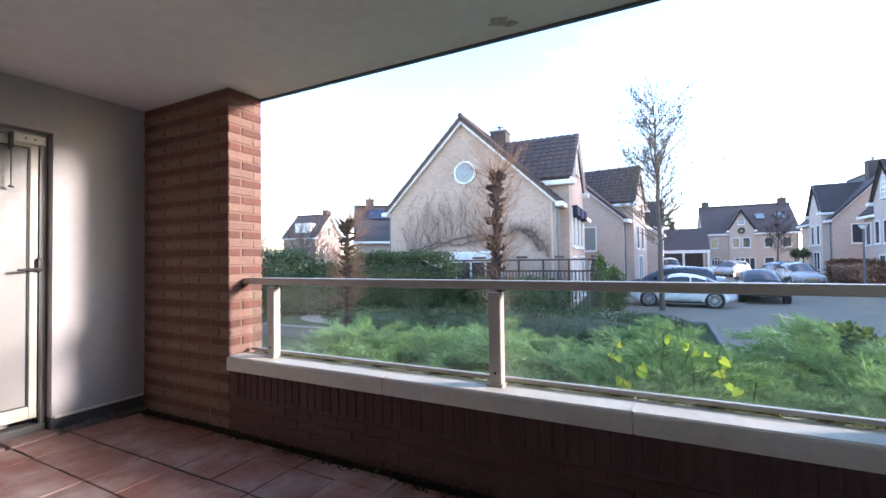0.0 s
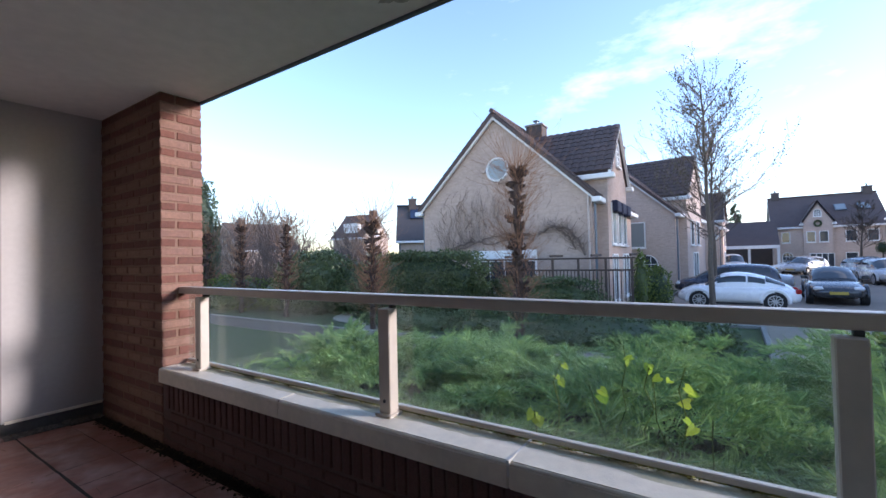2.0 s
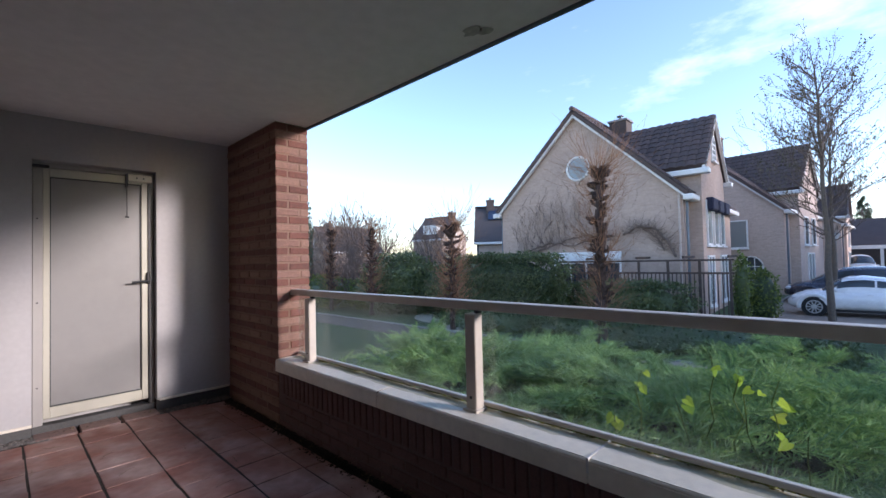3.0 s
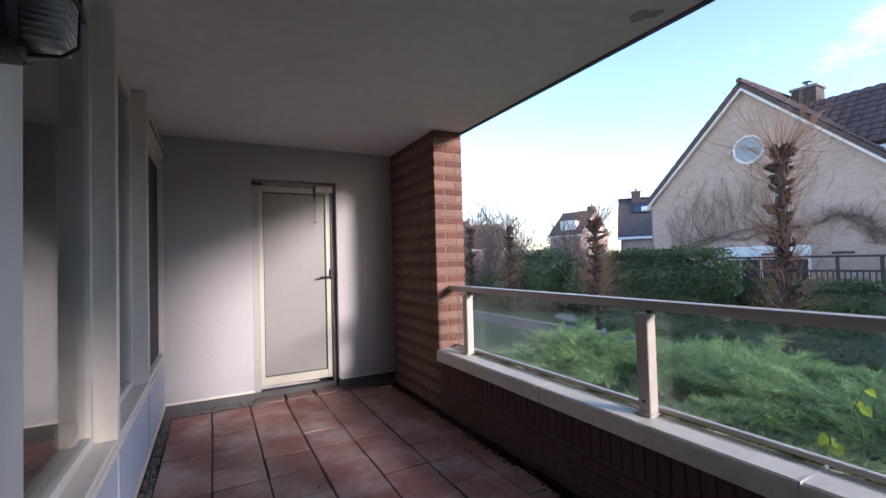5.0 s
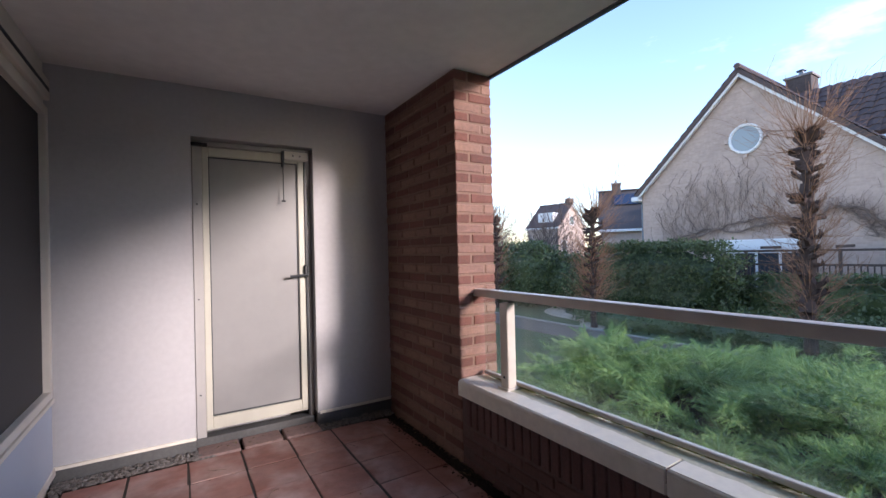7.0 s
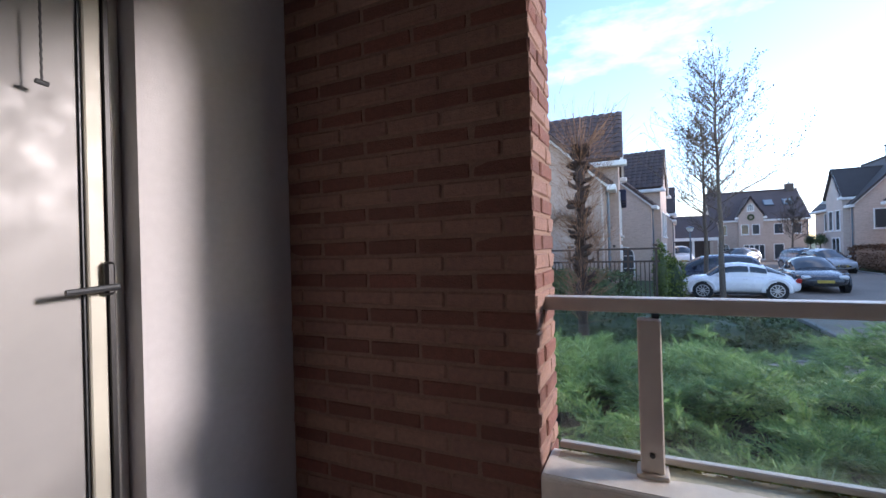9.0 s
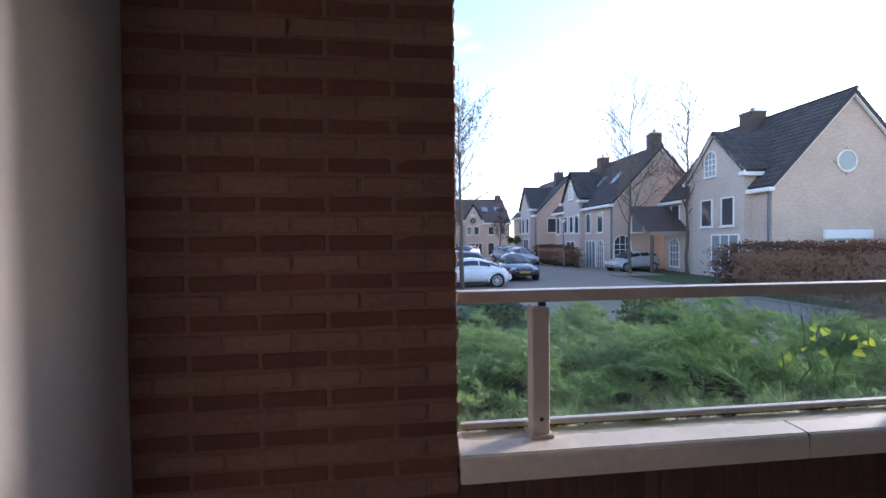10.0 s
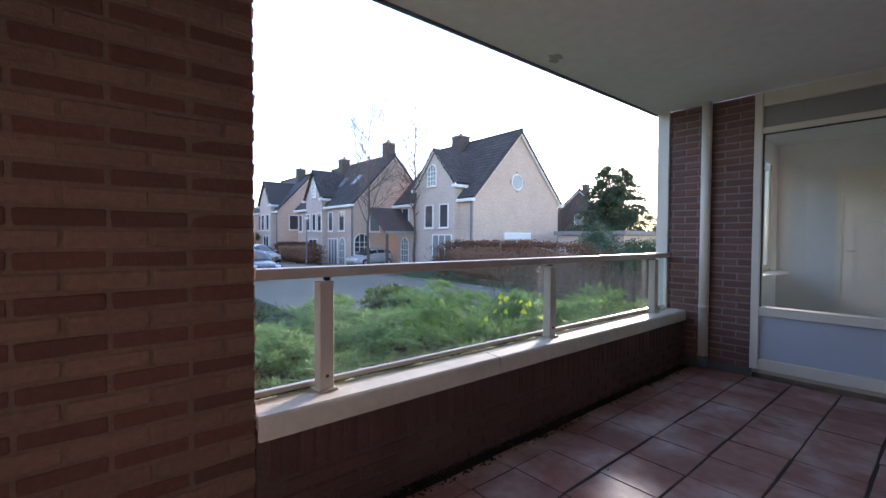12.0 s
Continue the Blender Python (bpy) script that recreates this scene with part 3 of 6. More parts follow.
def window_in(parent, cx, cz, w, h, face, at, arch=False, pane="window_dark", bars=0):
    """A window on a wall of a house. face: 'x-', 'x+' or 'y-'; at: the wall's coordinate; cx along it."""
    win = new("window")
    win.parent = parent
    if face == 'y-':
        win.matrix_basis = Matrix.Translation((cx, at, cz))
    elif face == 'x-':
        win.matrix_basis = Matrix.Translation((at, cx, cz)) @ Matrix.Rotation(radians(-90), 4, 'Z')
    else:
        win.matrix_basis = Matrix.Translation((at, cx, cz)) @ Matrix.Rotation(radians(90), 4, 'Z')
    fr = bmesh.new()
    t = 0.07
    for b in ((-w / 2 - t, w / 2 + t, -0.05, 0.03, -h / 2 - t, -h / 2), (-w / 2 - t, -w / 2, -0.05, 0.03, -h / 2, h / 2), (w / 2, w / 2 + t, -0.05, 0.03, -h / 2, h / 2)):
        box(fr, *b)
    if arch:
        for k in range(8):
            a0, a1 = math.pi * k / 8, math.pi * (k + 1) / 8
            rod(fr, (math.cos(a0) * (w / 2 + t / 2), -0.02, h / 2 + math.sin(a0) * (w / 2 + t / 2)),
                (math.cos(a1) * (w / 2 + t / 2), -0.02, h / 2 + math.sin(a1) * (w / 2 + t / 2)), t / 2, seg=4)
        for x in (-w / 6, w / 6):
            box(fr, x - 0.02, x + 0.02, -0.035, 0.0, -h / 2, h / 2 + w / 2 * 0.9)
        for z in (-h / 6, h / 6, h / 2):
            box(fr, -w / 2, w / 2, -0.034, 0.001, z - 0.02, z + 0.02)
    else:
        box(fr, -w / 2 - t, w / 2 + t, -0.05, 0.03, h / 2, h / 2 + t)
        for k in range(bars):
            x = -w / 2 + w * (k + 1) / (bars + 1)
            box(fr, x - 0.035, x + 0.035, -0.045, 0.0, -h / 2, h / 2)
    part("window_frame", fr, M["house_trim"], win)
    pn = bmesh.new()
    if arch:
        pts = [(-w / 2, -h / 2), (w / 2, -h / 2)] + [(math.cos(math.pi * k / 10) * w / 2, h / 2 + math.sin(math.pi * k / 10) * w / 2) for k in range(11)]
        prism(pn, pts, 1, -0.02, 0.0)
    else:
        box(pn, -w / 2, w / 2, -0.02, 0.0, -h / 2, h / 2)
    part("pane", pn, M[pane], win)
    part("sill", boxes((-w / 2 - 0.1, w / 2 + 0.1, -0.12, 0.0, -h / 2 - t - 0.06, -h / 2 - t)), M["house_trim"], win)
    return win


def oculus(parent, x, z, r, at):
    o = new("oculus_window")
    o.parent = parent
    o.matrix_basis = Matrix.Translation((x, at, z))
    ring = bmesh.new()
    n = 36
    for k in range(n):
        a0, a1 = math.tau * k / n, math.tau * (k + 1) / n
        rod(ring, (math.cos(a0) * r, -0.03, math.sin(a0) * r), (math.cos(a1) * r, -0.03, math.sin(a1) * r), 0.05, seg=6)
    part("window_frame", ring, M["house_trim"], o)
    pane = bmesh.new()
    prism(pane, [(math.cos(math.tau * k / n) * r, math.sin(math.tau * k / n) * r) for k in range(n)], 1, -0.03, 0.0)
    part("pane", pane, M["window_pale"], o)
    for k in range(4):
        a = math.pi / 2 * k
        kx, kz = math.cos(a) * (r + 0.11), math.sin(a) * (r + 0.11)
        part("keystone", boxes((kx - 0.05, kx + 0.05, -0.09, 0.0, kz - 0.06, kz + 0.06)), M["house"], o)


def chimney(parent, x, y, z0, z1, w=0.75, d=0.75):
    c = part("chimney", boxes((x - w / 2, x + w / 2, y - d / 2, y + d / 2, z0, z1), bevel=0.01), M["chimney"], parent)
    part("chimney_cap", boxes((x - w / 2 - 0.05, x + w / 2 + 0.05, y - d / 2 - 0.05, y + d / 2 + 0.05, z1, z1 + 0.08)), M["kerb"], c)
    bm = bmesh.new()
    rod(bm, (x, y, z1 + 0.08), (x, y, z1 + 0.3), 0.09, 0.08, 8)
    rod(bm, (x, y, z1 + 0.3), (x, y, z1 + 0.33), 0.16, 0.16, 8)
    part("flue", bm, M["zinc"], c)


def house(label, m, w, length, eave, apex, side=1, cross=None, roof="rooftile", tiles=True, chimneys=(), oc=None, wins=(), cross_wall=None,
          wall="house", skylights=(), group="pale brick houses", ax=0.0):
    """A brick house. Its gable lies in the plane y = 0; side: where the front with the cross gable is, +1 or -1 in x."""
    h = thing("house", label, "house", m, group)
    bm = bmesh.new()
    prism(bm, [(-w / 2, -0.3), (w / 2, -0.3), (w / 2, eave - 0.12), (ax, apex - 0.15), (-w / 2, eave - 0.12)], 1, 0, length)
    part("wall", bm, M[wall], h)
    over, drop = 0.22, 0.22 * (apex - eave) / (w / 2)
    up_l = Vector((w / 2 + over + ax, 0, apex - eave + drop))
    up_r = Vector((-(w / 2 + over - ax), 0, apex - eave + drop))
    roof_plane(h, (-w / 2 - over, -0.21, eave - drop), (-w / 2 - over, length + 0.21, eave - drop), up_l, M[roof], tiles=tiles)
    roof_plane(h, (w / 2 + over, length + 0.21, eave - drop), (w / 2 + over, -0.21, eave - drop), up_r, M[roof], tiles=tiles)
    for y0, y1 in ((-0.17, -0.05), (length + 0.05, length + 0.17)):
        for s in (-1, 1):
            b = bmesh.new()
            e = (s * (w / 2 + over), eave - drop - 0.13)
            prism(b, [(e[0], e[1] - 0.16), e, (ax, apex - 0.13), (ax, apex - 0.31)], 1, y0, y1)
            part("barge_board", b, M["house_trim"], h)
    rid = bmesh.new()
    rod(rid, (ax, -0.24, apex + 0.03), (ax, length + 0.24, apex + 0.03), 0.1, seg=8)
    part("ridge", rid, M[roof], h)
    for s in (-1, 1):
        part("gutter", boxes((s * (w / 2 + 0.2) - 0.16, s * (w / 2 + 0.2) + 0.16, -0.25, length + 0.25, eave - drop - 0.27, eave - drop - 0.07), bevel=0.03), M["house_trim"], h)
        b = bmesh.new()
        rod(b, (s * (w / 2 + 0.08), 0.12, 0), (s * (w / 2 + 0.08), 0.12, eave - drop - 0.2), 0.05, seg=6)
        part("downpipe", b, M["zinc"], h)
    if cross:
        y0, y1, ce, ca, out = cross
        xc = side * (w / 2 + out)
        b = bmesh.new()
        ym = (y0 + y1) / 2
        prism(b, [(y0, -0.3), (y1, -0.3), (y1, ce - 0.1), (ym, ca - 0.12), (y0, ce - 0.1)], 0, 0, xc)
        cw = part("cross_gable", b, M[cross_wall or wall], h)
        hw = (y1 - y0) / 2
        dr = 0.2 * (ca - ce) / hw
        xe = xc + side * 0.18
        for s in (-1, 1):
            ye = ym + s * (hw + 0.2)
            roof_plane(h, (0, ye, ce - dr), (xe, ye, ce - dr), (0, -s * (hw + 0.2), ca - ce + dr), M[roof], tiles=tiles)
            b = bmesh.new()
            prism(b, [(ye, ce - dr - 0.22), (ye, ce - dr), (ym, ca), (ym, ca - 0.22)], 0, min(xe, xe - side * 0.1), max(xe, xe - side * 0.1))
            part("barge_board", b, M["house_trim"], h)
            yg = ym + s * (hw + 0.12)
            part("gutter", boxes((min(xc + side * .3, xc - side * 1.6), max(xc + side * .3, xc - side * 1.6), yg - 0.16, yg + 0.16, ce - dr - 0.3, ce - dr - 0.1), bevel=0.03), M["house_trim"], h)
    for c in chimneys:
        chimney(h, *c)
    if oc:
        oculus(h, oc[0], oc[1], oc[2], -0.005)
    for wd in wins:
        window_in(h, *wd)
    for y, t, sw in skylights:
        sx = side * (w / 2) * (1 - t)
        z = eave + (apex - eave) * t + 0.1
        sk = new("skylight")
        sk.parent = h
        ang = math.atan2(apex - eave, w / 2) * side
        sk.matrix_basis = Matrix.Translation((sx, y, z)) @ Matrix.Rotation(ang, 4, 'Y')
        part("window_frame", boxes((-0.6, 0.6, -sw / 2, sw / 2, -0.05, 0.05), bevel=0.02), M["zinc"], sk)
        part("pane", boxes((-0.5, 0.5, -sw / 2 + 0.08, sw / 2 - 0.08, 0.05, 0.07)), M["window_pale"], sk)
    return h


def front_windows(side, w, out, spec, off=0.0):
    face = 'x+' if side > 0 else 'x-'
    return [(y, z, ww, hh, face, side * (w / 2 + (out if c else 0.0)) + side * 0.005, arch, pane, bars)
            for y, z, ww, hh, c, arch, pane, bars in spec]


mA, wA = frame_at((14.55, 7.36), (14.84, -.08))
hA = house("pale brick house with brown roof and round gable window", mA, wA, 9.0, 4.5, 8.1, 1, (0.7, 4.9, 5.45, 7.5, 0.42), ax=-0.13, wall="house_pink",
           chimneys=((0.55, 3.3, 7.0, 8.15),), oc=(-0.02, 5.7, 0.46),
           wins=front_windows(1, wA, 0.42, [(1.7, 3.3, 0.7, 1.5, 1, False, "window_pale", 0), (2.9, 3.3, 0.7, 1.5, 1, False, "window_pale", 0), (4.1, 3.3, 0.7, 1.5, 1, False, "window_pale", 0),
                                            (2.9, 6.1, 0.6, 0.6, 1, True, "window_dark", 0), (1.8, 1.2, 0.9, 1.7, 1, False, "window_pale", 1), (4.3, 1.2, 1.3, 1.7, 1, False, "window_pale", 1)]))
for y in (1.7, 2.9, 4.1):
    part("awning", boxes((wA / 2 + 0.43, wA / 2 + 0.68, y - 0.42, y + 0.42, 3.75, 4.2), bevel=0.04), M["navy"], hA, "small dark blue window awning")
part("shutter_box", boxes((-1.25, 1.6, -0.16, -0.005, 1.98, 2.35), bevel=0.03), M["house_trim"], hA, "white shutter box over a window")
part("downpipe", rod(bmesh.new(), (wA / 2 - 0.12, -0.07, 0), (wA / 2 - 0.12, -0.07, 4.3), 0.04, seg=8), M["house_grey"], hA)
part("brick_band", boxes((-wA / 2, wA / 2, -0.018, -0.003, 3.0, 3.066)), M["house_pink"], hA)
window_in(hA, 0.2, 1.3, 2.6, 1.2, 'y-', -0.005, False, "window_dark", 3)

mA2, wA2 = frame_at((27.4, 8.2), (26.4, -1.6))
house("pale brick house with brown roof behind the parking court", mA2, wA2, 9.5, 4.6, 9.0, 1, (1.0, 5.6, 5.7, 8.1, 0.42), chimneys=((0.6, 4.2, 8.3, 9.6),),
      wins=[(wA2 / 2 - 2.1, 3.2, 0.9, 1.4, 'y-', -0.005, False, "window_pale", 0), (wA2 / 2 - 1.5, 0.9, 1.0, 1.1, 'y-', -0.005, True, "window_dark", 0)]
      + front_windows(1, wA2, 0.42, [(2.4, 3.3, 0.8, 1.4, 1, False, "window_dark", 0), (4.2, 3.3, 0.8, 1.4, 1, False, "window_dark", 0), (3.3, 1.2, 1.4, 1.7, 1, False, "window_pale", 1)]))
mA3, wA3 = frame_at((41.5, 6.5), (41.0, -3.3))
house("pale brick house with brown roof at the street's end", mA3, wA3, 6.5, 4.4, 8.2, 1, (2.0, 5.2, 5.2, 7.4, 0.15), tiles=False, chimneys=((2.4, 1.2, 6.2, 8.0),),
      wins=front_windows(1, wA3, 0.15, [(3.6, 3.3, 0.8, 1.4, 1, False, "window_dark", 0), (3.6, 1.2, 1.4, 1.7, 1, False, "window_dark", 1)]))

mV, wV = frame_at((17.1, -18.7), (16.8, -26.8))
hV = house("pale grey-pink brick house with dark roof and shutter", mV, wV, 8.6, 4.8, 9.15, -1, (1.2, 5.4, 5.7, 7.9, 0.42), roof="roof_dark", chimneys=((-0.5, 5.4, 8.2, 9.55, 0.95, 0.95),), oc=(-0.25, 5.75, 0.5),
           wins=front_windows(-1, wV, 0.42, [(2.3, 3.5, 0.8, 1.4, 1, False, "window_dark", 0), (3.9, 3.5, 0.8, 1.4, 1, False, "window_dark", 0), (3.6, 6.0, 0.85, 0.9, 1, True, "window_pale", 0),
                                            (2.5, 1.3, 1.9, 1.9, 1, False, "window_pale", 2), (7.4, 3.5, 0.75, 1.4, 0, False, "window_dark", 0), (7.5, 1.0, 0.9, 1.3, 0, True, "window_pale", 0)], )
           + [(-0.25, 1.55, 2.2, 0.8, 'y-', -0.005, False, "window_dark", 3)], cross_wall="house_grey")
part("shutter_box", boxes((-1.5, 1.0, -0.2, -0.005, 2.0, 2.45), bevel=0.04), M["house_trim"], hV, "white roller shutter box")

mB, wB = frame_at((27, -16.05), (27, -23.1))
hB = house("pale brick house with dark roof and two skylights", mB, wB, 10.6, 4.85, 8.6, -1, (4.5, 7.7, 5.6, 7.7, 0.42), roof="roof_dark", chimneys=((0.0, 0.75, 8.1, 9.55), (-0.7, 7.0, 7.8, 9.0)),
           wins=front_windows(-1, wB, 0.42, [(1.85, 3.35, 0.75, 1.4, 0, False, "window_dark", 0), (3.75, 3.35, 0.65, 1.4, 0, False, "window_dark", 0), (4.0 + 0.95, 3.35, 0.65, 1.4, 1, False, "window_dark", 0),
                                            (6.0, 3.35, 0.6, 1.3, 1, False, "window_dark", 0), (7.2, 3.35, 0.6, 1.3, 1, False, "window_dark", 0), (6.1, 5.9, 0.7, 0.9, 1, True, "window_pale", 0),
                                            (8.2, 3.35, 0.7, 1.4, 0, False, "window_dark", 0), (9.9, 3.35, 0.7, 1.4, 0, False, "window_dark", 0),
                                            (3.4, 0.95, 1.5, 2.0, 0, False, "window_pale", 2), (1.8, 0.8, 0.9, 1.6, 0, True, "window_pale", 0), (6.2, 0.95, 1.5, 1.9, 1, False, "window_dark", 1)])
           + [(-2.85, 1.2, 1.2, 1.1, 'y-', -0.005, True, "window_dark", 1), (-1.75, 3.25, 0.8, 1.3, 'y-', -0.005, False, "window_pale", 0)],
           skylights=((2.5, 0.47, 0.8), (4.9, 0.47, 0.8)), cross_wall="house_grey")
mC, wC = frame_at((39.3, -14.8), (39.3, -21.4))
house("pale brick house with dark roof further down the street", mC, wC, 8, 4.85, 8.3, -1, (0.7, 3.9, 5.5, 7.5, 0.42), roof="roof_dark", tiles=False, chimneys=((-0.4, 1.7, 7.6, 8.85),),
      wins=front_windows(-1, wC, 0.42, [(1.5, 3.5, 0.7, 1.4, 1, False, "window_dark", 0), (2.9, 3.5, 0.7, 1.4, 1, False, "window_dark", 0), (5.2, 3.5, 0.8, 1.4, 0, False, "window_dark", 0), (2.0, 1.2, 1.4, 1.9, 1, False, "window_dark", 1)])
      + [(-1.8, 3.5, 0.8, 1.3, 'y-', -0.005, False, "window_dark", 0)], cross_wall="house_grey")
m4 = pose(56.3, -15.6, GZ) @ Matrix.Scale(0.92, 4)
house("pale brick house closing the street, dark roof and small gable", m4, 9.2, 8.7, 4.9, 8.2, -1, (4.0, 6.3, 5.4, 7.3, 0.42), tiles=False, chimneys=((0, 0.5, 7.7, 8.8), (0, 8.2, 7.7, 8.8)),
      wins=front_windows(-1, 9.2, 0.42, [(1.0, 3.6, 0.7, 1.0, 0, False, "window_dark", 0), (2.6, 3.6, 0.7, 1.0, 0, False, "window_dark", 0), (7.7, 3.6, 0.6, 1.0, 0, False, "window_dark", 0),
                                         (4.7, 3.6, 0.6, 1.0, 1, False, "window_dark", 0), (5.7, 3.6, 0.6, 1.0, 1, False, "window_dark", 0), (5.15, 5.9, 0.5, 0.4, 1, True, "window_dark", 0),
                                         (4.9, 1.1, 1.8, 1.5, 1, False, "window_dark", 3), (7.6, 1.0, 0.8, 1.2, 0, True, "window_dark", 0), (2.6, 1.1, 0.8, 1.6, 0, False, "window_dark", 0)]),
      skylights=((3.0, 0.5, 0.9), (1.2, 0.5, 0.9)))
wr = bmesh.new()
for k in range(14):
    a0, a1 = math.tau * k / 14, math.tau * (k + 1) / 14
    rod(wr, (51.6, -10.86 + math.cos(a0) * .25, 3.65 + math.sin(a0) * .25), (51.6, -10.86 + math.cos(a1) * .25, 3.65 + math.sin(a1) * .25), 0.09, seg=5)
tagged(part("wreath", wr, M["hedge"]), "round dark green wreath on a house front", "wreath")
# carport with a dark roof beside the end house
cp = thing("carport", "open carport with low dark tiled roof", "carport", pose(51.5, -5.6, GZ))
roof_plane(cp, (-3, 2.4, 2.6), (-3, -2.2, 2.6), (3.5, 0, 2.4), M["rooftile"], tiles=False)
part("back_wall", boxes((3.3, 3.5, -2.2, 2.4, 0, 4.9)), M["chimney"], cp)
part("fascia", boxes((-3.1, -2.9, -2.2, 2.4, 2.3, 2.6)), M["house_trim"], cp)
for y in (-2.1, 0.1, 2.3):
    part("post", boxes((-2.9, -2.7, y - 0.1, y + 0.1, 0, 2.3)), M["house_trim"], cp)
# porch roof between two houses
po = thing("porch", "small lean-to porch with dark tiled roof", "porch", pose(25.4, -17.8, GZ))
roof_plane(po, (-2.3, 1.5, 2.55), (-2.3, -1.5, 2.55), (2.2, 0, 1.7), M["rooftile"], tiles=False)
part("fascia", boxes((-2.4, -2.25, -1.5, 1.5, 2.35, 2.55)), M["kerb"], po)
for y in (-1.3, 1.3):
    part("post", boxes((-2.3, -2.15, y - 0.07, y + 0.07, 0, 2.35)), M["bark"], po)
# houses behind the hedge
for L, R, ln, ev, ap, rf, at in (((38.2, 34.5), (44.2, 35.5), 4.6, 5.2, 8.0, "rooftile", 0.4), ((32.3, 23.3), (26.7, 19.05), 10.0, 3.87, 6.95, "roof_dark", 1.2), ((28, 52), (28, 44), 8, 3.8, 7.0, "rooftile", 2.0)):
    mm, ww = frame_at(L, R)
    hh = house("distant pale house with tiled roof behind a hedge", mm, ww, ln, ev, ap, 1, None, roof=rf, tiles=False, chimneys=((0.2, at, ap - 0.6, ap + 0.55, 0.9, 0.7),), group="distant houses", wall="house_pink",
               wins=[(0.0, ap - 2.2, 0.8, 1.0, 'y-', -0.005, False, "window_dark", 0), (-1.8, 2.6, 1.0, 1.2, 'y-', -0.005, False, "window_dark", 0)])
    if rf == "roof_dark":
        part("dormer", boxes((1.3, 2.9, 3.6, 5.4, 4.3, 5.45)), M["house_trim"], hh, "white flat-roofed dormer")
        part("dormer_pane", boxes((2.9, 2.93, 3.8, 5.2, 4.5, 5.2)), M["window_pale"], hh)
        part("solar_panel", boxes((-1.7, 1.7, -0.03, 0.03, -0.03, 0.03)), M["solar"], hh, "dark blue solar panels on the roof",
             at=Matrix.Translation((1.1, 4.9, 6.14)) @ Matrix.Rotation(math.atan2(3.08, ww / 2), 4, 'Y') @ Matrix.Diagonal((0.42, 130, 1.0, 1)))
    elif at < 1:
        part("dormer", boxes((-2.6, -1.0, 1.0, 3.2, 5.4, 6.8)), M["house_trim"], hh, "white flat-roofed dormer")
mm, ww = frame_at((27.5, -40), (21.5, -43))
house("distant brick house with dark roof behind trees", mm, ww, 8, 4.0, 7.4, -1, None, roof="rooftile", tiles=False, chimneys=((0.5, 2.0, 6.8, 8.0),), group="distant houses", wall="chimney",
      wins=[(0.0, 4.2, 0.8, 1.0, 'y-', -0.005, False, "window_pale", 0)])
gb = thing("garage", "low garage with pale flat roof edge", "garage", pose(12.6, -30, GZ))
part("wall", boxes((-2.2, 2.2, 0, 6, 0, 2.3)), M["house"], gb)
part("roof_edge", boxes((-2.4, 2.4, -0.3, 6.2, 2.3, 2.55), bevel=0.02), M["kerb"], gb)
# ---- trees and plants ----
M["bark_pollard"] = mat("knotty_brown_bark", (0.058, 0.036, 0.028), 0.95, grain=0.4, gscale=25, bump=0.8, bscale=40)


def grow(sp, p, d, length, r, level, lv, leaves=None, up=0.25, spread=0.75, least=0.0):
    """Branches of a tree, thinner from level to level."""
    n = 4
    q = Vector(p)
    d = Vector(d).normalized()
    pts = [(q.copy(), r)]
    for i in range(n):
        d = (d + rv(0.16) + Vector((0, 0, up * 0.12))).normalized()
        q2 = q + d * length / n
        r2 = r * (1 - 0.6 * (i + 1) / n)
        sp.bar(q, q2, max(least, r * (1 - 0.6 * i / n)), max(least, r2), 5 if level < 2 else 3)
        q = q2
        pts.append((q.copy(), r2))
        if leaves is not None and level >= lv - 1:
            for _ in range(2):
                if rnd.random() < leaves[1]:
                    a = rv(1).normalized() * rnd.uniform(0.05, 0.085)
                    leaves[0].leaf(q + rv(0.06), a, a.orthogonal().normalized() * 0.024)
    if level < lv:
        kids = rnd.randint(4, 6) if level < 2 else rnd.randint(3, 4)
        for k in range(kids):
            o, rr = pts[rnd.randint(1, n)]
            side = d.orthogonal().normalized()
            side.rotate(Matrix.Rotation(rnd.uniform(0, math.tau), 3, d))
            grow(sp, o, d * (1 - spread * 0.55) + side * spread + Vector((0, 0, up)), length * rnd.uniform(0.5, 0.72), rr * 0.6, level + 1, lv, leaves, up, spread, least)


def street_tree(label, x, y, height, crown, leafy, seed, lean=0.0, least=0.0, many=5, rise=0.75):
    rnd.seed(seed)
    t = thing("tree", label, "tree", group="street trees")
    trunk, br, lf = Soup(), Soup(), Soup()
    p = Vector((x, y, GZ))
    n = 9
    th = height * 0.93
    for i in range(n):
        q = p + Vector((rnd.uniform(-.07, .07), rnd.uniform(-.05, .05) + lean / n, th / n))
        trunk.bar(p, q, 0.095 * (1 - i / n * 0.88) + 0.008, 0.095 * (1 - (i + 1) / n * 0.88) + 0.008, 8)
        if i >= 3:
            for k in range(many if i > 3 else 3):
                a = rnd.uniform(0, math.tau)
                grow(br, p.lerp(q, rnd.random()), (math.cos(a), math.sin(a), rise), crown * rnd.uniform(0.6, 1.0) * (1.3 - 0.09 * i), 0.022, 1, 3, (lf, leafy), 0.35, 0.55, least)
        p = q
    trunk.part("trunk", M["bark"], t)
    c = br.part("crown", M["twig_grey"], t)
    if lf.v:
        lf.part("leaves", M["leaf_dry"], c, "sparse dry olive leaves", kind="stuff")


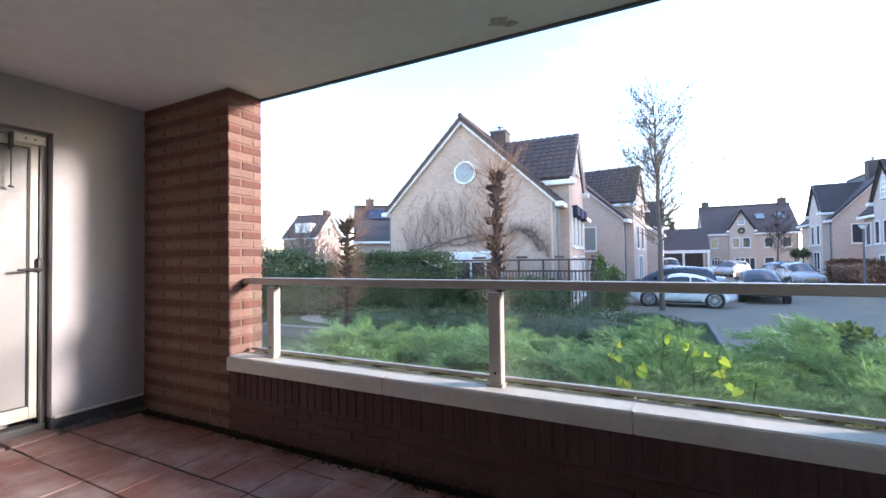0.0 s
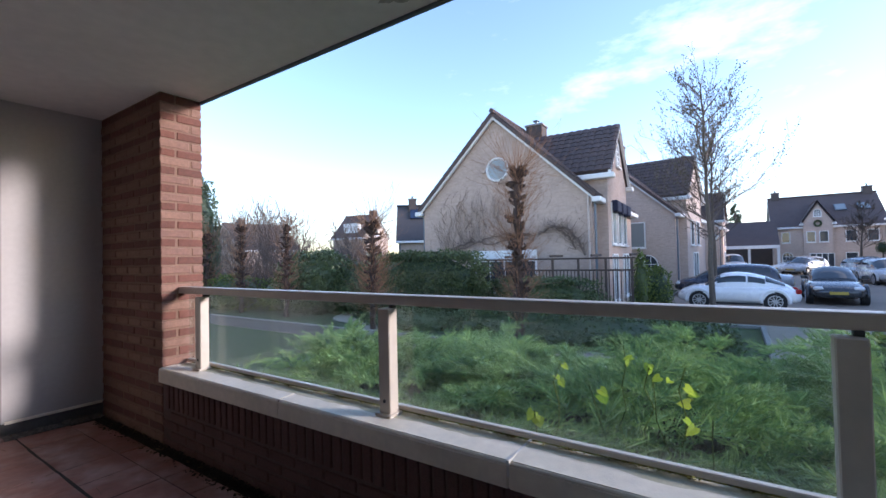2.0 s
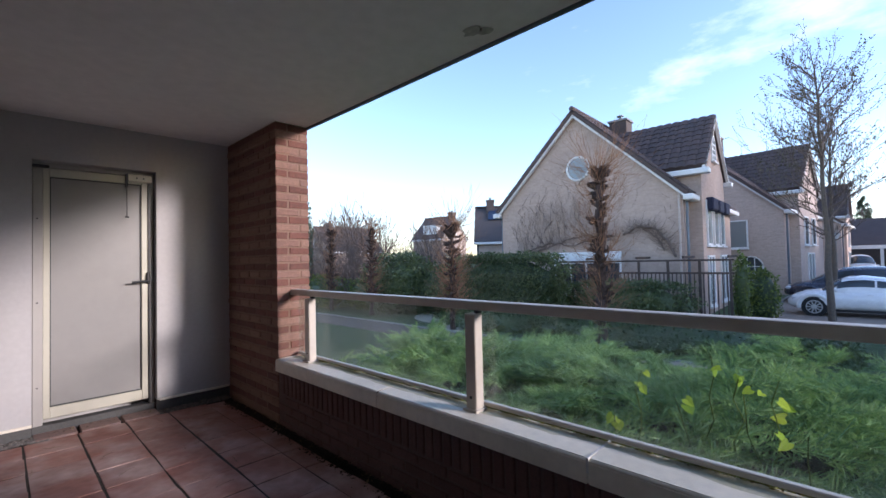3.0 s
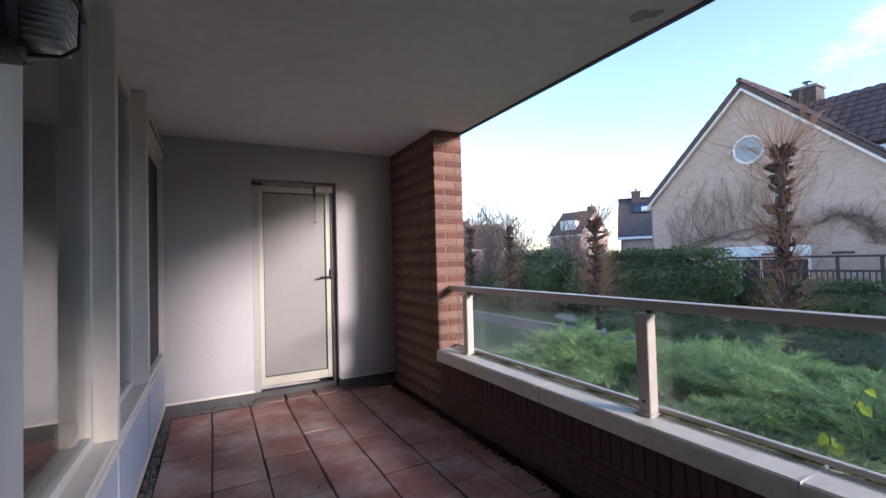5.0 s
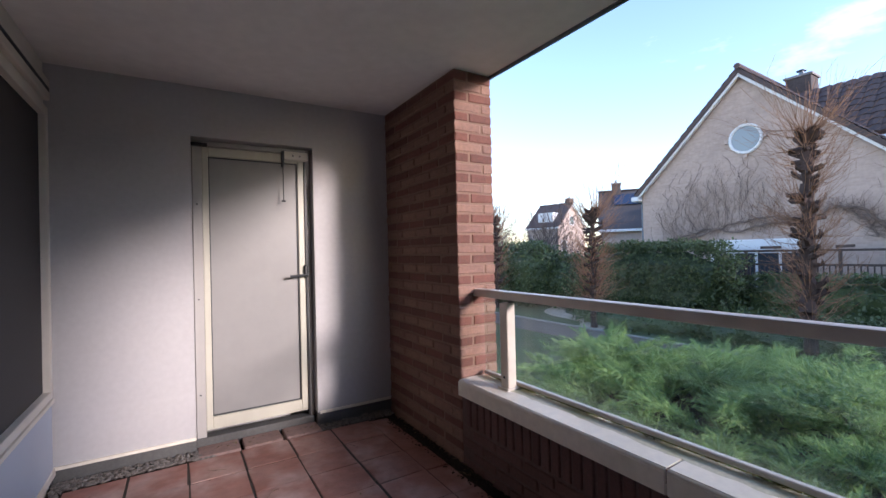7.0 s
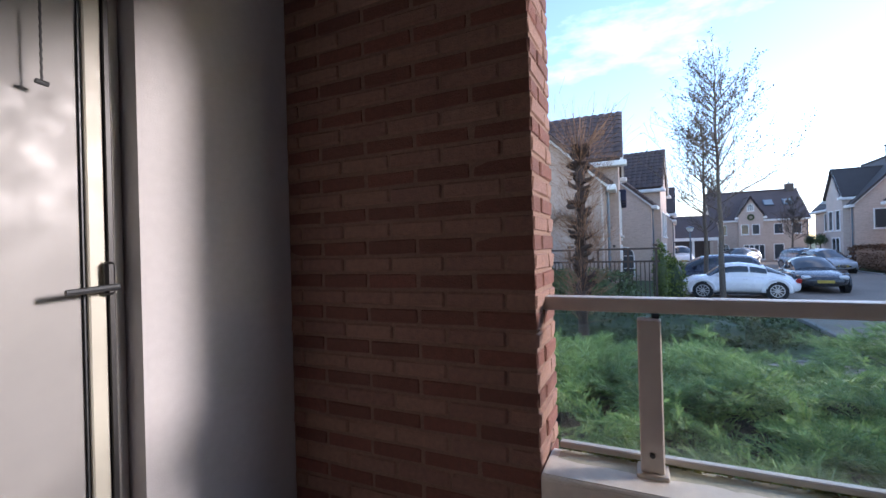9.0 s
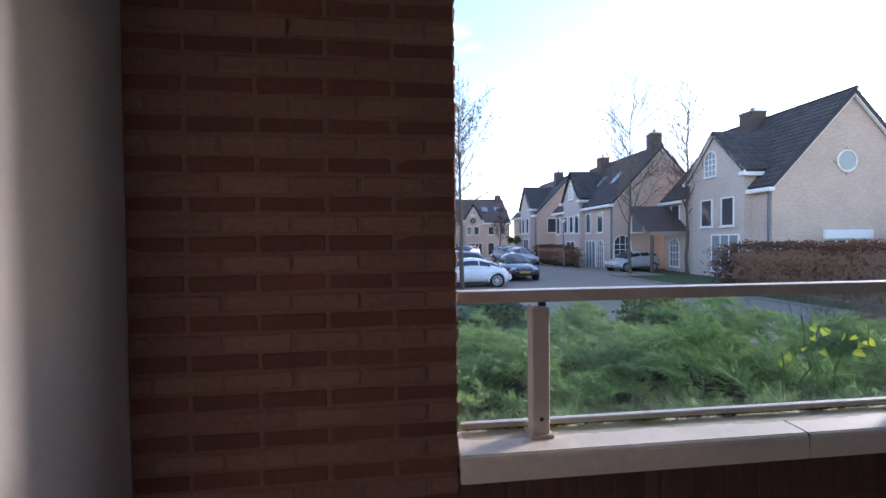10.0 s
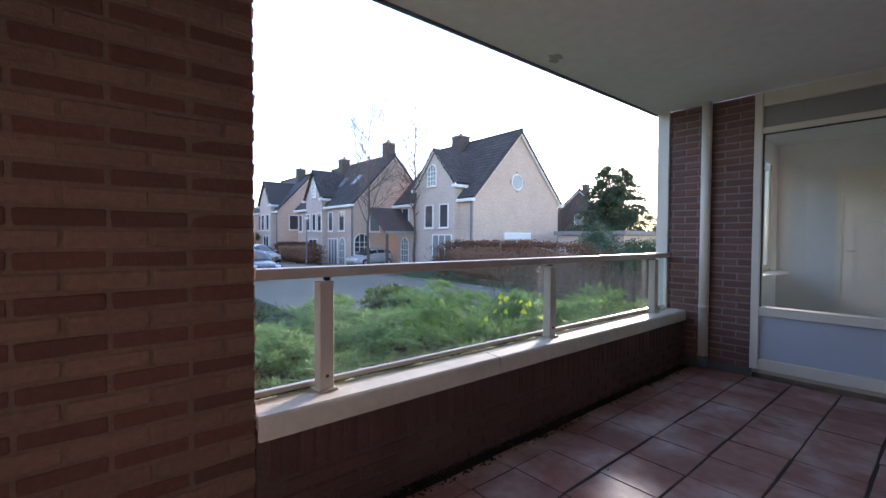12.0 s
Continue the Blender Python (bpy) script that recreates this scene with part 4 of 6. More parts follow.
street_tree("slender young street tree with few dry leaves", 16.3, -3.7, 8.2, 2.3, 0.6, 3, 0.1, 0.0045, 7, 0.85)
street_tree("slender young street tree with few dry leaves", 20.4, -3.6, 7.6, 1.3, 0.12, 4, 0.1, 0.008, 6)


def vase_tree(label, x, y, height, fork, seed):
    """A bare tree whose limbs rise steeply from one fork."""
    rnd.seed(seed)
    t = thing("tree", label, "tree", group="street trees")
    trunk, br = Soup(), Soup()
    p = Vector((x, y, GZ))
    n = 10
    for i in range(n):
        q = Vector((x + rnd.uniform(-.06, .06), y + rnd.uniform(-.06, .06), GZ + height * 0.9 * (i + 1) / n))
        trunk.bar(p, q, 0.10 * (1 - i / n * 0.85), 0.10 * (1 - (i + 1) / n * 0.85), 8)
        z = (q.z - GZ) / height
        if z > fork:
            for k in range(4):
                a = rnd.uniform(0, math.tau)
                grow(br, p.lerp(q, rnd.random()), (math.cos(a), math.sin(a), 1.0), height * rnd.uniform(0.24, 0.32) * (1.3 - z * 0.7), 0.03, 1, 3, None, 0.25, 0.65, 0.008)
        p = q
    trunk.part("trunk", M["bark"], t)
    br.part("crown", M["twig_grey"], t)


vase_tree("bare young street tree beside the parking", 23.2, -15.1, 10.6, 0.33, 5)
vase_tree("bare young street tree in front of a house", 22.5, -18.3, 10.9, 0.3, 6)
street_tree("small bare street tree before the end house", 45, -12.6, 5.6, 1.4, 0.05, 8, 0, 0.014)


def pollard(x, y, top, seed, thick=0.17, n=260, skirt=70, label="pollarded tree trunk bristling with red-brown twigs"):
    rnd.seed(seed)
    t = thing("pollard_tree", label, "tree", group="pollarded trees")
    tr, tw = Soup(), Soup()
    p = Vector((x, y, GZ))
    k = 18
    h = (top - GZ)
    knots = []
    for i in range(k):
        q = Vector((x + rnd.uniform(-.05, .05), y + rnd.uniform(-.05, .05), GZ + h * (i + 1) / k))
        r = thick * (1.0 - 0.4 * i / k) * rnd.uniform(0.7, 1.15)
        tr.bar(p, q, r, r * rnd.uniform(0.8, 1.1), 8)
        if i > 3:
            for _ in range(6):
                a = rnd.uniform(0, math.tau)
                d = Vector((math.cos(a), math.sin(a), rnd.uniform(-.15, .6)))
                o = p.lerp(q, rnd.random())
                e = o + d * rnd.uniform(0.08, 0.28)
                g = rnd.uniform(0.03, 0.065)
                tr.bar(o, e, g * 1.2, g * 0.8, 6)
                tr.bar(e, e + Vector((0, 0, 0.05)) + rv(0.05), g * 0.95, g * 0.3, 6)
                knots.append(e)
        p = q
    for _ in range(9):
        e = p + Vector((rnd.uniform(-.2, .2), rnd.uniform(-.2, .2), rnd.uniform(-.06, .12)))
        tr.bar(p - Vector((0, 0, 0.15)), e, 0.10, 0.07, 6)
        knots.append(e)
    for i in range(n):
        o = knots[rnd.randrange(len(knots))] + rv(0.04)
        out = (o - Vector((x, y, o.z)))
        d = (out.normalized() * rnd.uniform(0.5, 1.2) + Vector((0, 0, rnd.uniform(0.1, 1.0))) + rv(0.4)).normalized()
        L = rnd.uniform(0.25, 0.95) * (1.35 if o.z > top - 0.35 else 0.9)
        q = o
        for j in range(3):
            e = q + d * L / 3
            tw.bar(q, e, 0.005 - 0.001 * j, 0.004 - 0.001 * j, 3)
            q, d = e, (d + Vector((0, 0, 0.32)) + rv(0.18)).normalized()
            if rnd.random() < 0.35:
                tw.bar(q, q + (d + rv(0.6)).normalized() * L * 0.3, 0.0035, 0.002, 3)
    for i in range(14):
        o = p + rv(0.12)
        d = Vector((rnd.uniform(-.25, .25), rnd.uniform(-.25, .25), 1))
        tw.bar(o, o + d * rnd.uniform(0.5, 1.0), 0.007, 0.003, 3)
    for i in range(skirt):
        a = rnd.uniform(0, math.tau)
        o = Vector((x + math.cos(a) * thick * 0.8, y + math.sin(a) * thick * 0.8, rnd.uniform(GZ + 0.5, GZ + 1.6)))
        d = Vector((math.cos(a) * rnd.uniform(.4, 1.1), math.sin(a) * rnd.uniform(.4, 1.1), rnd.uniform(.1, 1.0))).normalized()
        e = o + d * rnd.uniform(0.2, 0.55)
        tw.bar(o, e, 0.006, 0.004, 3)
        tw.bar(e, e + (d + Vector((0, 0, .4)) + rv(.3)).normalized() * 0.25, 0.004, 0.002, 3)
    tr.part("trunk", M["bark_pollard"], t)
    tw.part("twig_crown", M["twig"], t, "red-brown upright twigs", kind="stuff")


pollard(8.1, -0.13, 3.25, 11, 0.15, 560, 80)
pollard(8.25, 4.72, 2.3, 12, 0.095, 520, 110)
pollard(9.0, 9.9, 2.5, 13, 0.10, 200)
pollard(9.0, 12.9, 2.7, 14, 0.10, 200)
pollard(9.2, 16.0, 2.5, 15, 0.10, 260)


def leafy(name, label, category, shape, n, size, material, seed, group="", core=None):
    """A hedge or bush: leaves scattered in a skin round boxes and lumps (x, y, z, rx, ry, rz, power)."""
    rng = np.random.default_rng(seed)
    bs, als, sds = [], [], []
    tot = sum(s[3] * s[4] + s[3] * s[5] + s[4] * s[5] for s in shape)
    for x, y, z, rx, ry, rz, power in shape:
        k = max(20, int(n * (rx * ry + rx * rz + ry * rz) / tot))
        d = rng.normal(size=(k, 3))
        d /= (np.abs(d) ** power).sum(1, keepdims=True) ** (1 / power)
        d[:, 2] = np.where(d[:, 2] < -0.9, -d[:, 2], d[:, 2])
        lump = 1 + 0.10 * np.sin(d[:, :1] * 7 + y) * np.cos(d[:, 1:2] * 6 + x) + 0.05 * np.sin(d[:, 2:] * 13 + z * 5)
        p = d * lump * rng.uniform(0.82, 1.03, (k, 1)) * np.array((rx, ry, rz)) + np.array((x, y, z))
        nrm = d + rng.normal(scale=0.7, size=(k, 3))
        a = rng.normal(size=(k, 3)) + nrm * 0.3
        a /= np.linalg.norm(a, axis=1, keepdims=True)
        b = np.cross(a, nrm)
        b /= np.linalg.norm(b, axis=1, keepdims=True)
        s = rng.uniform(0.7, 1.3, (k, 1)) * size
        bs.append(p), als.append(a * s), sds.append(b * s * 0.35)
    t = thing(name, label, category, group=group)
    cr = new("foliage", cards("foliage", np.concatenate(bs), np.concatenate(als), np.concatenate(sds), M[material]))
    cr.parent = t
    tagged(cr, kind="stuff")
    bm = bmesh.new()
    for x, y, z, rx, ry, rz, power in shape:
        r = bmesh.ops.create_icosphere(bm, subdivisions=2, radius=1.0)
        for v in r["verts"]:
            c = v.co
            q = (abs(c.x) ** power + abs(c.y) ** power + abs(c.z) ** power) ** (1 / power)
            v.co = Vector((c.x / q * rx * 0.8 + x, c.y / q * ry * 0.8 + y, c.z / q * rz * 0.8 + z))
    tagged(part("inner_core", bm, M[core or "hedge"], t), kind="stuff")
    return t


leafy("hedge", "tall clipped dark green ivy hedge", "hedge", [(11.4, 5.1, 0.2, 0.6, 2.6, 1.13, 6)], 22000, 0.075, "hedge", 1)
leafy("bush", "large rounded dark green laurel bush", "bush", [(10.6, 10.0, 0.2, 1.2, 1.9, 1.3, 3), (10.9, 8.2, 0.0, 0.9, 1.2, 1.05, 3)], 14000, 0.1, "hedge", 2)
leafy("hedge", "low dark green hedge below the house wall", "hedge", [(12.0, 0.9, -0.35, 0.6, 1.9, 0.85, 5)], 9000, 0.08, "hedge", 3)
leafy("ground_cover", "low dark green ground cover beside the path", "shrub", [(9.6, -0.5, -0.8, 1.3, 3.6, 0.55, 3), (9.4, 4.2, -0.85, 1.0, 2.0, 0.45, 3), (10.6, -3.2, -0.85, 1.3, 1.2, 0.4, 3)], 18000, 0.07, "hedge", 4)
leafy("shrub", "light olive green garden shrubs", "shrub", [(9.6, 14.5, -0.2, 1.0, 1.5, 0.9, 2.5), (10.6, 12.3, -0.3, 0.9, 1.2, 0.8, 2.5), (8.8, 17.5, -0.2, 1.2, 1.6, 1.0, 2.5), (12.5, 9.0, -0.4, 0.8, 1.0, 0.7, 2.5)], 6000, 0.1, "shrub", 5)
leafy("hedge", "brown beech hedge in winter leaf before a house", "hedge", [(11.5, -15.3, 0.0, 4.7, 0.5, 0.97, 8)], 12000, 0.085, "beech", 6, core="twig")
leafy("hedge", "brown beech hedge in winter leaf by the street", "hedge", [(33.5, -14.3, -0.1, 4.6, 0.5, 0.85, 6)], 5000, 0.1, "beech", 7, core="twig")
leafy("bush", "rounded dark green conifer bush", "bush", [(10.8, -22.0, 0.4, 1.1, 1.1, 1.5, 2.2)], 3500, 0.1, "conifer", 8)
leafy("bush", "ivy-covered garden wall end", "bush", [(8.3, -21.8, -0.1, 1.7, 0.8, 1.2, 3)], 4000, 0.1, "hedge", 9)
leafy("bush", "narrow green bush by the parking court", "bush", [(15.5, -2.1, -0.2, 0.45, 0.45, 0.95, 2.5), (14.4, -1.75, 0.05, 0.3, 0.25, 1.15, 2.5)], 2500, 0.08, "shrub", 10)
leafy("cypress", "tall dark green cypress behind the pillar", "tree", [(9.3, 17.0, 2.2, 0.9, 0.9, 3.3, 2.2)], 4500, 0.14, "conifer", 11)
leafy("shrub", "glossy green shrub beside the road", "shrub", [(7.0, -6.3, -0.55, 0.8, 0.7, 0.55, 2.5)], 1500, 0.1, "shrub", 12)


def twiggy(label, lumps, n, seed, material="twig_grey", length=(0.4, 1.0)):
    rnd.seed(seed)
    t = thing("bare_shrub", label, "shrub")
    sp = Soup()
    for x, y, rx, ry, h in lumps:
        for i in range(n):
            o = Vector((x + rnd.gauss(0, rx * 0.4), y + rnd.gauss(0, ry * 0.4), GZ))
            d = (Vector((rnd.gauss(0, .35), rnd.gauss(0, .35), 1))).normalized()
            L = h * rnd.uniform(0.6, 1.1)
            p = o
            for s in range(3):
                q = p + d * L / 3
                sp.bar(p, q, 0.012 - 0.003 * s, 0.010 - 0.003 * s, 3)
                for _ in range(3):
                    e = (d + rv(0.7)).normalized()
                    sp.bar(q, q + e * L * rnd.uniform(0.12, 0.3), 0.005, 0.002, 3)
                p, d = q, (d + rv(0.25)).normalized()
    sp.part("branch_mass", M[material], t, kind="stuff")


twiggy("grey-brown bare twiggy shrubs below the balcony", [(2.4, -7.4, 1.5, 1.3, 1.3), (4.0, -8.8, 1.8, 1.6, 1.35), (1.6, -9.4, 1.5, 1.8, 1.3), (3.0, -10.8, 1.8, 1.6, 1.3)], 260, 21, "climber")
twiggy("bare grey shrubs in the garden", [(12, 13.5, 1.8, 1.8, 2.8), (12.5, 17, 2.0, 2.0, 3.1), (15.5, 13, 2.0, 2.0, 3.2), (19, 17, 2.5, 2.5, 3.8), (14, 20.5, 2.4, 2.2, 4.6), (11, 20, 2.0, 2.0, 3.6), (17, 21, 2.4, 2.2, 4.8)], 150, 22)
rnd.seed(31)
for i, (x, y, h) in enumerate(((18, 24, 6.5), (21, 29, 7.0), (24, 38, 7.5), (17, 31, 6.0), (27, 33, 7.0), (20, 44, 7), (26, 24, 6.0), (18, -38, 8.0), (23, -36, 7.5), (14, -46, 8.5), (28, -44, 8))):
    t = thing("bare_tree", "distant bare winter tree with fine branches", "tree", group="distant bare trees")
    sp = Soup()
    base = Vector((x, y, GZ))
    sp.bar(base, base + Vector((0, 0, h * 0.35)), 0.14, 0.11, 6)
    sp.part("trunk", M["bark"], t)
    cr = Soup()
    for k in range(9):
        a = math.tau * k / 9 + rnd.random()
        grow(cr, base + Vector((0, 0, h * rnd.uniform(0.22, 0.35))), (math.cos(a) * 0.6, math.sin(a) * 0.6, 1.0), h * 0.45, 0.06, 1, 3, None, 0.35, 0.6, 0.017)
    cr.part("crown", M["twig_grey"], t)


def fir(label, x, y, h, r, seed):
    """A broad conifer: drooping limbs in whorls, each hung with needle sprays."""
    rng = np.random.default_rng(seed)
    t = thing("conifer_tree", label, "tree")
    bm = bmesh.new()
    rod(bm, (x, y, GZ), (x, y, GZ + h), 0.2, 0.02, 7)
    part("trunk", bm, M["bark"], t)
    B, A, S = [], [], []
    for i in range(150):
        u = (i + rng.random()) / 150
        z = GZ + 0.8 + u * (h - 0.9)
        reach = r * (1 - u) ** 0.8 * rng.uniform(0.55, 1.08) + 0.12
        a = rng.random() * math.tau
        n = int(40 + reach * 55)
        f = rng.random(n) ** 0.6
        px = x + np.cos(a) * f * reach
        py = y + np.sin(a) * f * reach
        pz = z + reach * (0.25 * f - 0.35 * f * f) + rng.normal(0, 0.06, n)
        wd = 0.30 * reach * (1 - f * 0.7) * rng.normal(0, 1, n) * 0.5
        B.append(np.stack([px - np.sin(a) * wd, py + np.cos(a) * wd, pz], 1))
        b = a + rng.normal(0, 0.8, n)
        A.append(np.stack([np.cos(b), np.sin(b), rng.normal(0.0, 0.5, n)], 1) * rng.uniform(0.14, 0.30, (n, 1)))
        S.append(np.stack([-np.sin(b), np.cos(b), rng.normal(0, 0.4, n)], 1) * 0.045)
    ob = new("crown", cards("crown", np.concatenate(B), np.concatenate(A), np.concatenate(S), M["conifer"]))
    ob.parent = t
    tagged(ob, kind="stuff")


fir("large grey-green fir tree behind the garage", 14.5, -31.5, 7.4, 4.2, 1)
fir("grey-green fir tree beside a larger one", 16.2, -32.3, 7.8, 3.8, 4)
fir("dark green fir tree behind the garage", 11.7, -33.5, 5.6, 2.0, 2)
fir("distant dark fir behind the carport", 75, -4.5, 9.0, 2.5, 3)


# junipers below the balcony
def junipers():
    rng = np.random.default_rng(5)
    nb, ns = 1350, 15
    bx = rng.uniform(0.42, 5.7, nb)
    by = rng.uniform(-7.0, 1.8, nb)
    keep = (by < 1.35 - 0.25 * np.abs(bx - 3.2)) & (by > -7.0 + 0.25 * bx)
    bx, by = bx[keep], by[keep]
    nb = len(bx)
    lump = np.sin(bx * 2.3 + 1.1 * np.sin(by * 1.7)) * np.sin(by * 2.1 + 0.8 * np.sin(bx * 1.9))
    edge = np.clip((5.7 - bx) / 1.6, 0, 1) * np.clip((1.5 - by) / 1.7, 0, 1)
    top = GZ + (0.24 + 0.86 * edge ** 0.65) + 0.27 * lump + rng.normal(0, 0.08, nb) + 0.2 * np.clip((-2.4 - by) / 1.4, 0, 1)
    # plumes: arching branches with sprays to both sides
    az = 1.9 * np.sin(bx * 1.3 + by * 0.8) + rng.normal(0, 0.75, nb) + 0.3
    el = rng.uniform(0.25, 0.75, nb)
    bd = np.stack([np.cos(az) * np.cos(el), np.sin(az) * np.cos(el), np.sin(el)], 1)
    side = np.stack([-np.sin(az), np.cos(az), rng.normal(0, 0.25, nb)], 1)
    bl = rng.uniform(0.45, 0.85, nb)
    start = np.stack([bx, by, np.maximum(GZ + 0.03, top - 0.2 - bl * np.sin(el) * 0.72 - rng.random(nb) ** 3 * 0.3)], 1)
    O, D = [], []
    for k in range(ns):
        t = 0.15 + 0.85 * (k + 0.5) / ns
        p = start + bd * (bl * t)[:, None] + np.array((0, 0, -0.28)) * (bl * t * t)[:, None]
        sg = 1 if k % 2 else -1
        ahead = bd + np.array((0, 0, -0.45)) * t
        O.append(p)
        D.append(ahead * 0.85 + side * (sg * (0.85 - 0.55 * t)) + rng.normal(0, 0.16, (nb, 3)) + np.array((0, 0, 0.12)))
    o, d = np.concatenate(O), np.concatenate(D)
    n = len(o)
    d /= np.linalg.norm(d, axis=1, keepdims=True)
    s = np.cross(d, np.stack([rng.normal(0, .4, n), rng.normal(0, .4, n), np.ones(n)], 1))
    s /= np.linalg.norm(s, axis=1, keepdims=True)
    L = rng.uniform(0.13, 0.27, n)
    B, A, S = [], [], []
    up = np.cross(s, d)
    for k in range(13):
        t = (k + 0.5) / 13.5
        p = o + d * (L * t)[:, None] + np.array((0, 0, -0.10)) * (L * t * t)[:, None]
        for sg in (-1, 1):
            ln = L * (0.28 * (1 - t) + 0.10) * rng.uniform(0.7, 1.2, n)
            a = (d * 0.6 + s * sg * 0.7 + up * rng.normal(0.15, 0.5, (n, 1))) * ln[:, None]
            B.append(p), A.append(a), S.append((up * 0.7 + s * 0.5) * 0.006)
    B.append(o), A.append(d * L[:, None] * 1.05), S.append(s * 0.005)
    B, A, S = np.concatenate(B), np.concatenate(A), np.concatenate(S)
    free = (B[:, 0] > 0.24) & (B[:, 0] + A[:, 0] > 0.22) & ((B[:, 1] < YP) | (B[:, 0] > 0.33))
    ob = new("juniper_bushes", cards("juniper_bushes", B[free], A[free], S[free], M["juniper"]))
    tagged(ob, "feathery green spreading juniper bushes below the balcony", "bushes", kind="stuff")
    # dark filler lumps, added so that holes in the foliage look shadowy
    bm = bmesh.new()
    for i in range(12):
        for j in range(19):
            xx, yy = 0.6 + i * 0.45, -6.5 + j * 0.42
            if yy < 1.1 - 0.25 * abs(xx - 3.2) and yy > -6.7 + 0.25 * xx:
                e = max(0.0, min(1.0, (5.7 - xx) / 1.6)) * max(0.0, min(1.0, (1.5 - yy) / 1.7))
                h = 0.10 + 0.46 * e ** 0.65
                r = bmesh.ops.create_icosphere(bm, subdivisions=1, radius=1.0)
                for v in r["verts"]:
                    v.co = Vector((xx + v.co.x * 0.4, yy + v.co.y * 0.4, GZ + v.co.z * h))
    tagged(part("juniper_stems", bm, M["juniper_gap_shade"]), "near-black lumps inside the juniper bushes that paint shade into the gaps", "bushes", kind="stuff")


junipers()


def weed(x, y, z, n, seed, size=0.09):
    """A climber's shoot with heart-shaped yellow-green leaves."""
    rnd.seed(seed)
    t = thing("climbing_weed", "yellow-green leaves of a climbing weed above the bushes", "weed", group="climbing weeds")
    st = Soup()
    p = Vector((x, y, z - 0.55))
    for i in range(5):
        q = p + Vector((rnd.uniform(-.05, .05), rnd.uniform(-.06, .06), 0.12))
        st.bar(p, q, 0.004, 0.0035, 4)
        p = q
    st.part("stem", M["shrub"], t)
    for i in range(n):
        c = Vector((x + rnd.uniform(-.05, .05), y + rnd.uniform(-.05, .05), z + rnd.uniform(-.05, .05)))
        s = size * rnd.uniform(0.7, 1.2)
        bm = bmesh.new()
        ol = [(0, 0), (.35, .18), (.5, -.1), (.38, -.5), (0, -1.0), (-.38, -.5), (-.5, -.1), (-.35, .18)]
        mid = [bm.verts.new((0, 0.0, a * s)) for a in (0, -.5, -1.0)]
        rg = [bm.verts.new((u * s, 0.18 * abs(u) * s, w * s)) for u, w in ol[1:4]]
        lf = [bm.verts.new((u * s, 0.18 * abs(u) * s, w * s)) for u, w in ol[5:8]]
        bm.faces.new((mid[0], rg[0], rg[1], mid[1]))
        bm.faces.new((mid[1], rg[1], rg[2], mid[2]))
        bm.faces.new((mid[0], mid[1], lf[1], lf[2]))
        bm.faces.new((mid[1], mid[2], lf[0], lf[1]))
        part("leaf", bm, M["weed"], t, at=Matrix.Translation(c) @ Matrix.Rotation(rnd.uniform(-2.4, -0.7), 4, 'Z') @ Matrix.Rotation(rnd.uniform(-1.1, .7), 4, 'X') @ Matrix.Rotation(rnd.uniform(-1.3, 1.3), 4, 'Y'))


weed(1.00, -3.54, 0.56, 3, 1, 0.06)
weed(1.30, -3.83, 0.61, 2, 2, 0.06)
weed(1.27, -3.95, 0.54, 2, 3, 0.06)
weed(1.20, -4.05, 0.56, 2, 4, 0.06)
weed(1.22, -4.12, 0.46, 3, 5, 0.06)
weed(1.36, -3.70, 0.36, 2, 6, 0.07)
weed(0.98, -4.16, 0.40, 2, 7, 0.055)
weed(0.45, -3.62, 0.48, 3, 9, 0.05)

# bare climber spread over the gable wall
rnd.seed(41)
cl = thing("wall_climber", "bare brown climber branches spread over a gable wall", "climber", mA)
sp = Soup()


def arm(pts, r0, r1, twigs):
    """A gnarled arm of the climber through a few places on the wall, with side shoots."""
    for (x0, z0), (x1, z1) in zip(pts, pts[1:]):
        p = Vector((x0, -0.09, z0))
        for i in range(6):
            t = (i + 1) / 6
            q = Vector((x0 + (x1 - x0) * t, -0.09 + rnd.uniform(-.03, .03), z0 + (z1 - z0) * t + rnd.uniform(-.05, .05)))
            if i == 5:
                q = Vector((x1, -0.09, z1))
            sp.bar(p, q, r0, r1, 5)
            for _ in range(twigs):
                o = p.lerp(q, rnd.random())
                d = Vector((rnd.uniform(-.8, .8), rnd.uniform(-.25, 0), rnd.uniform(-.2, .7)))
                e = o + d * rnd.uniform(0.15, 0.45)
                sp.bar(o, e, 0.010, 0.006, 3)
                sp.bar(e, e + (d + Vector((rnd.uniform(-.4, .4), 0, .4))) * 0.3, 0.006, 0.003, 3)
            p = q


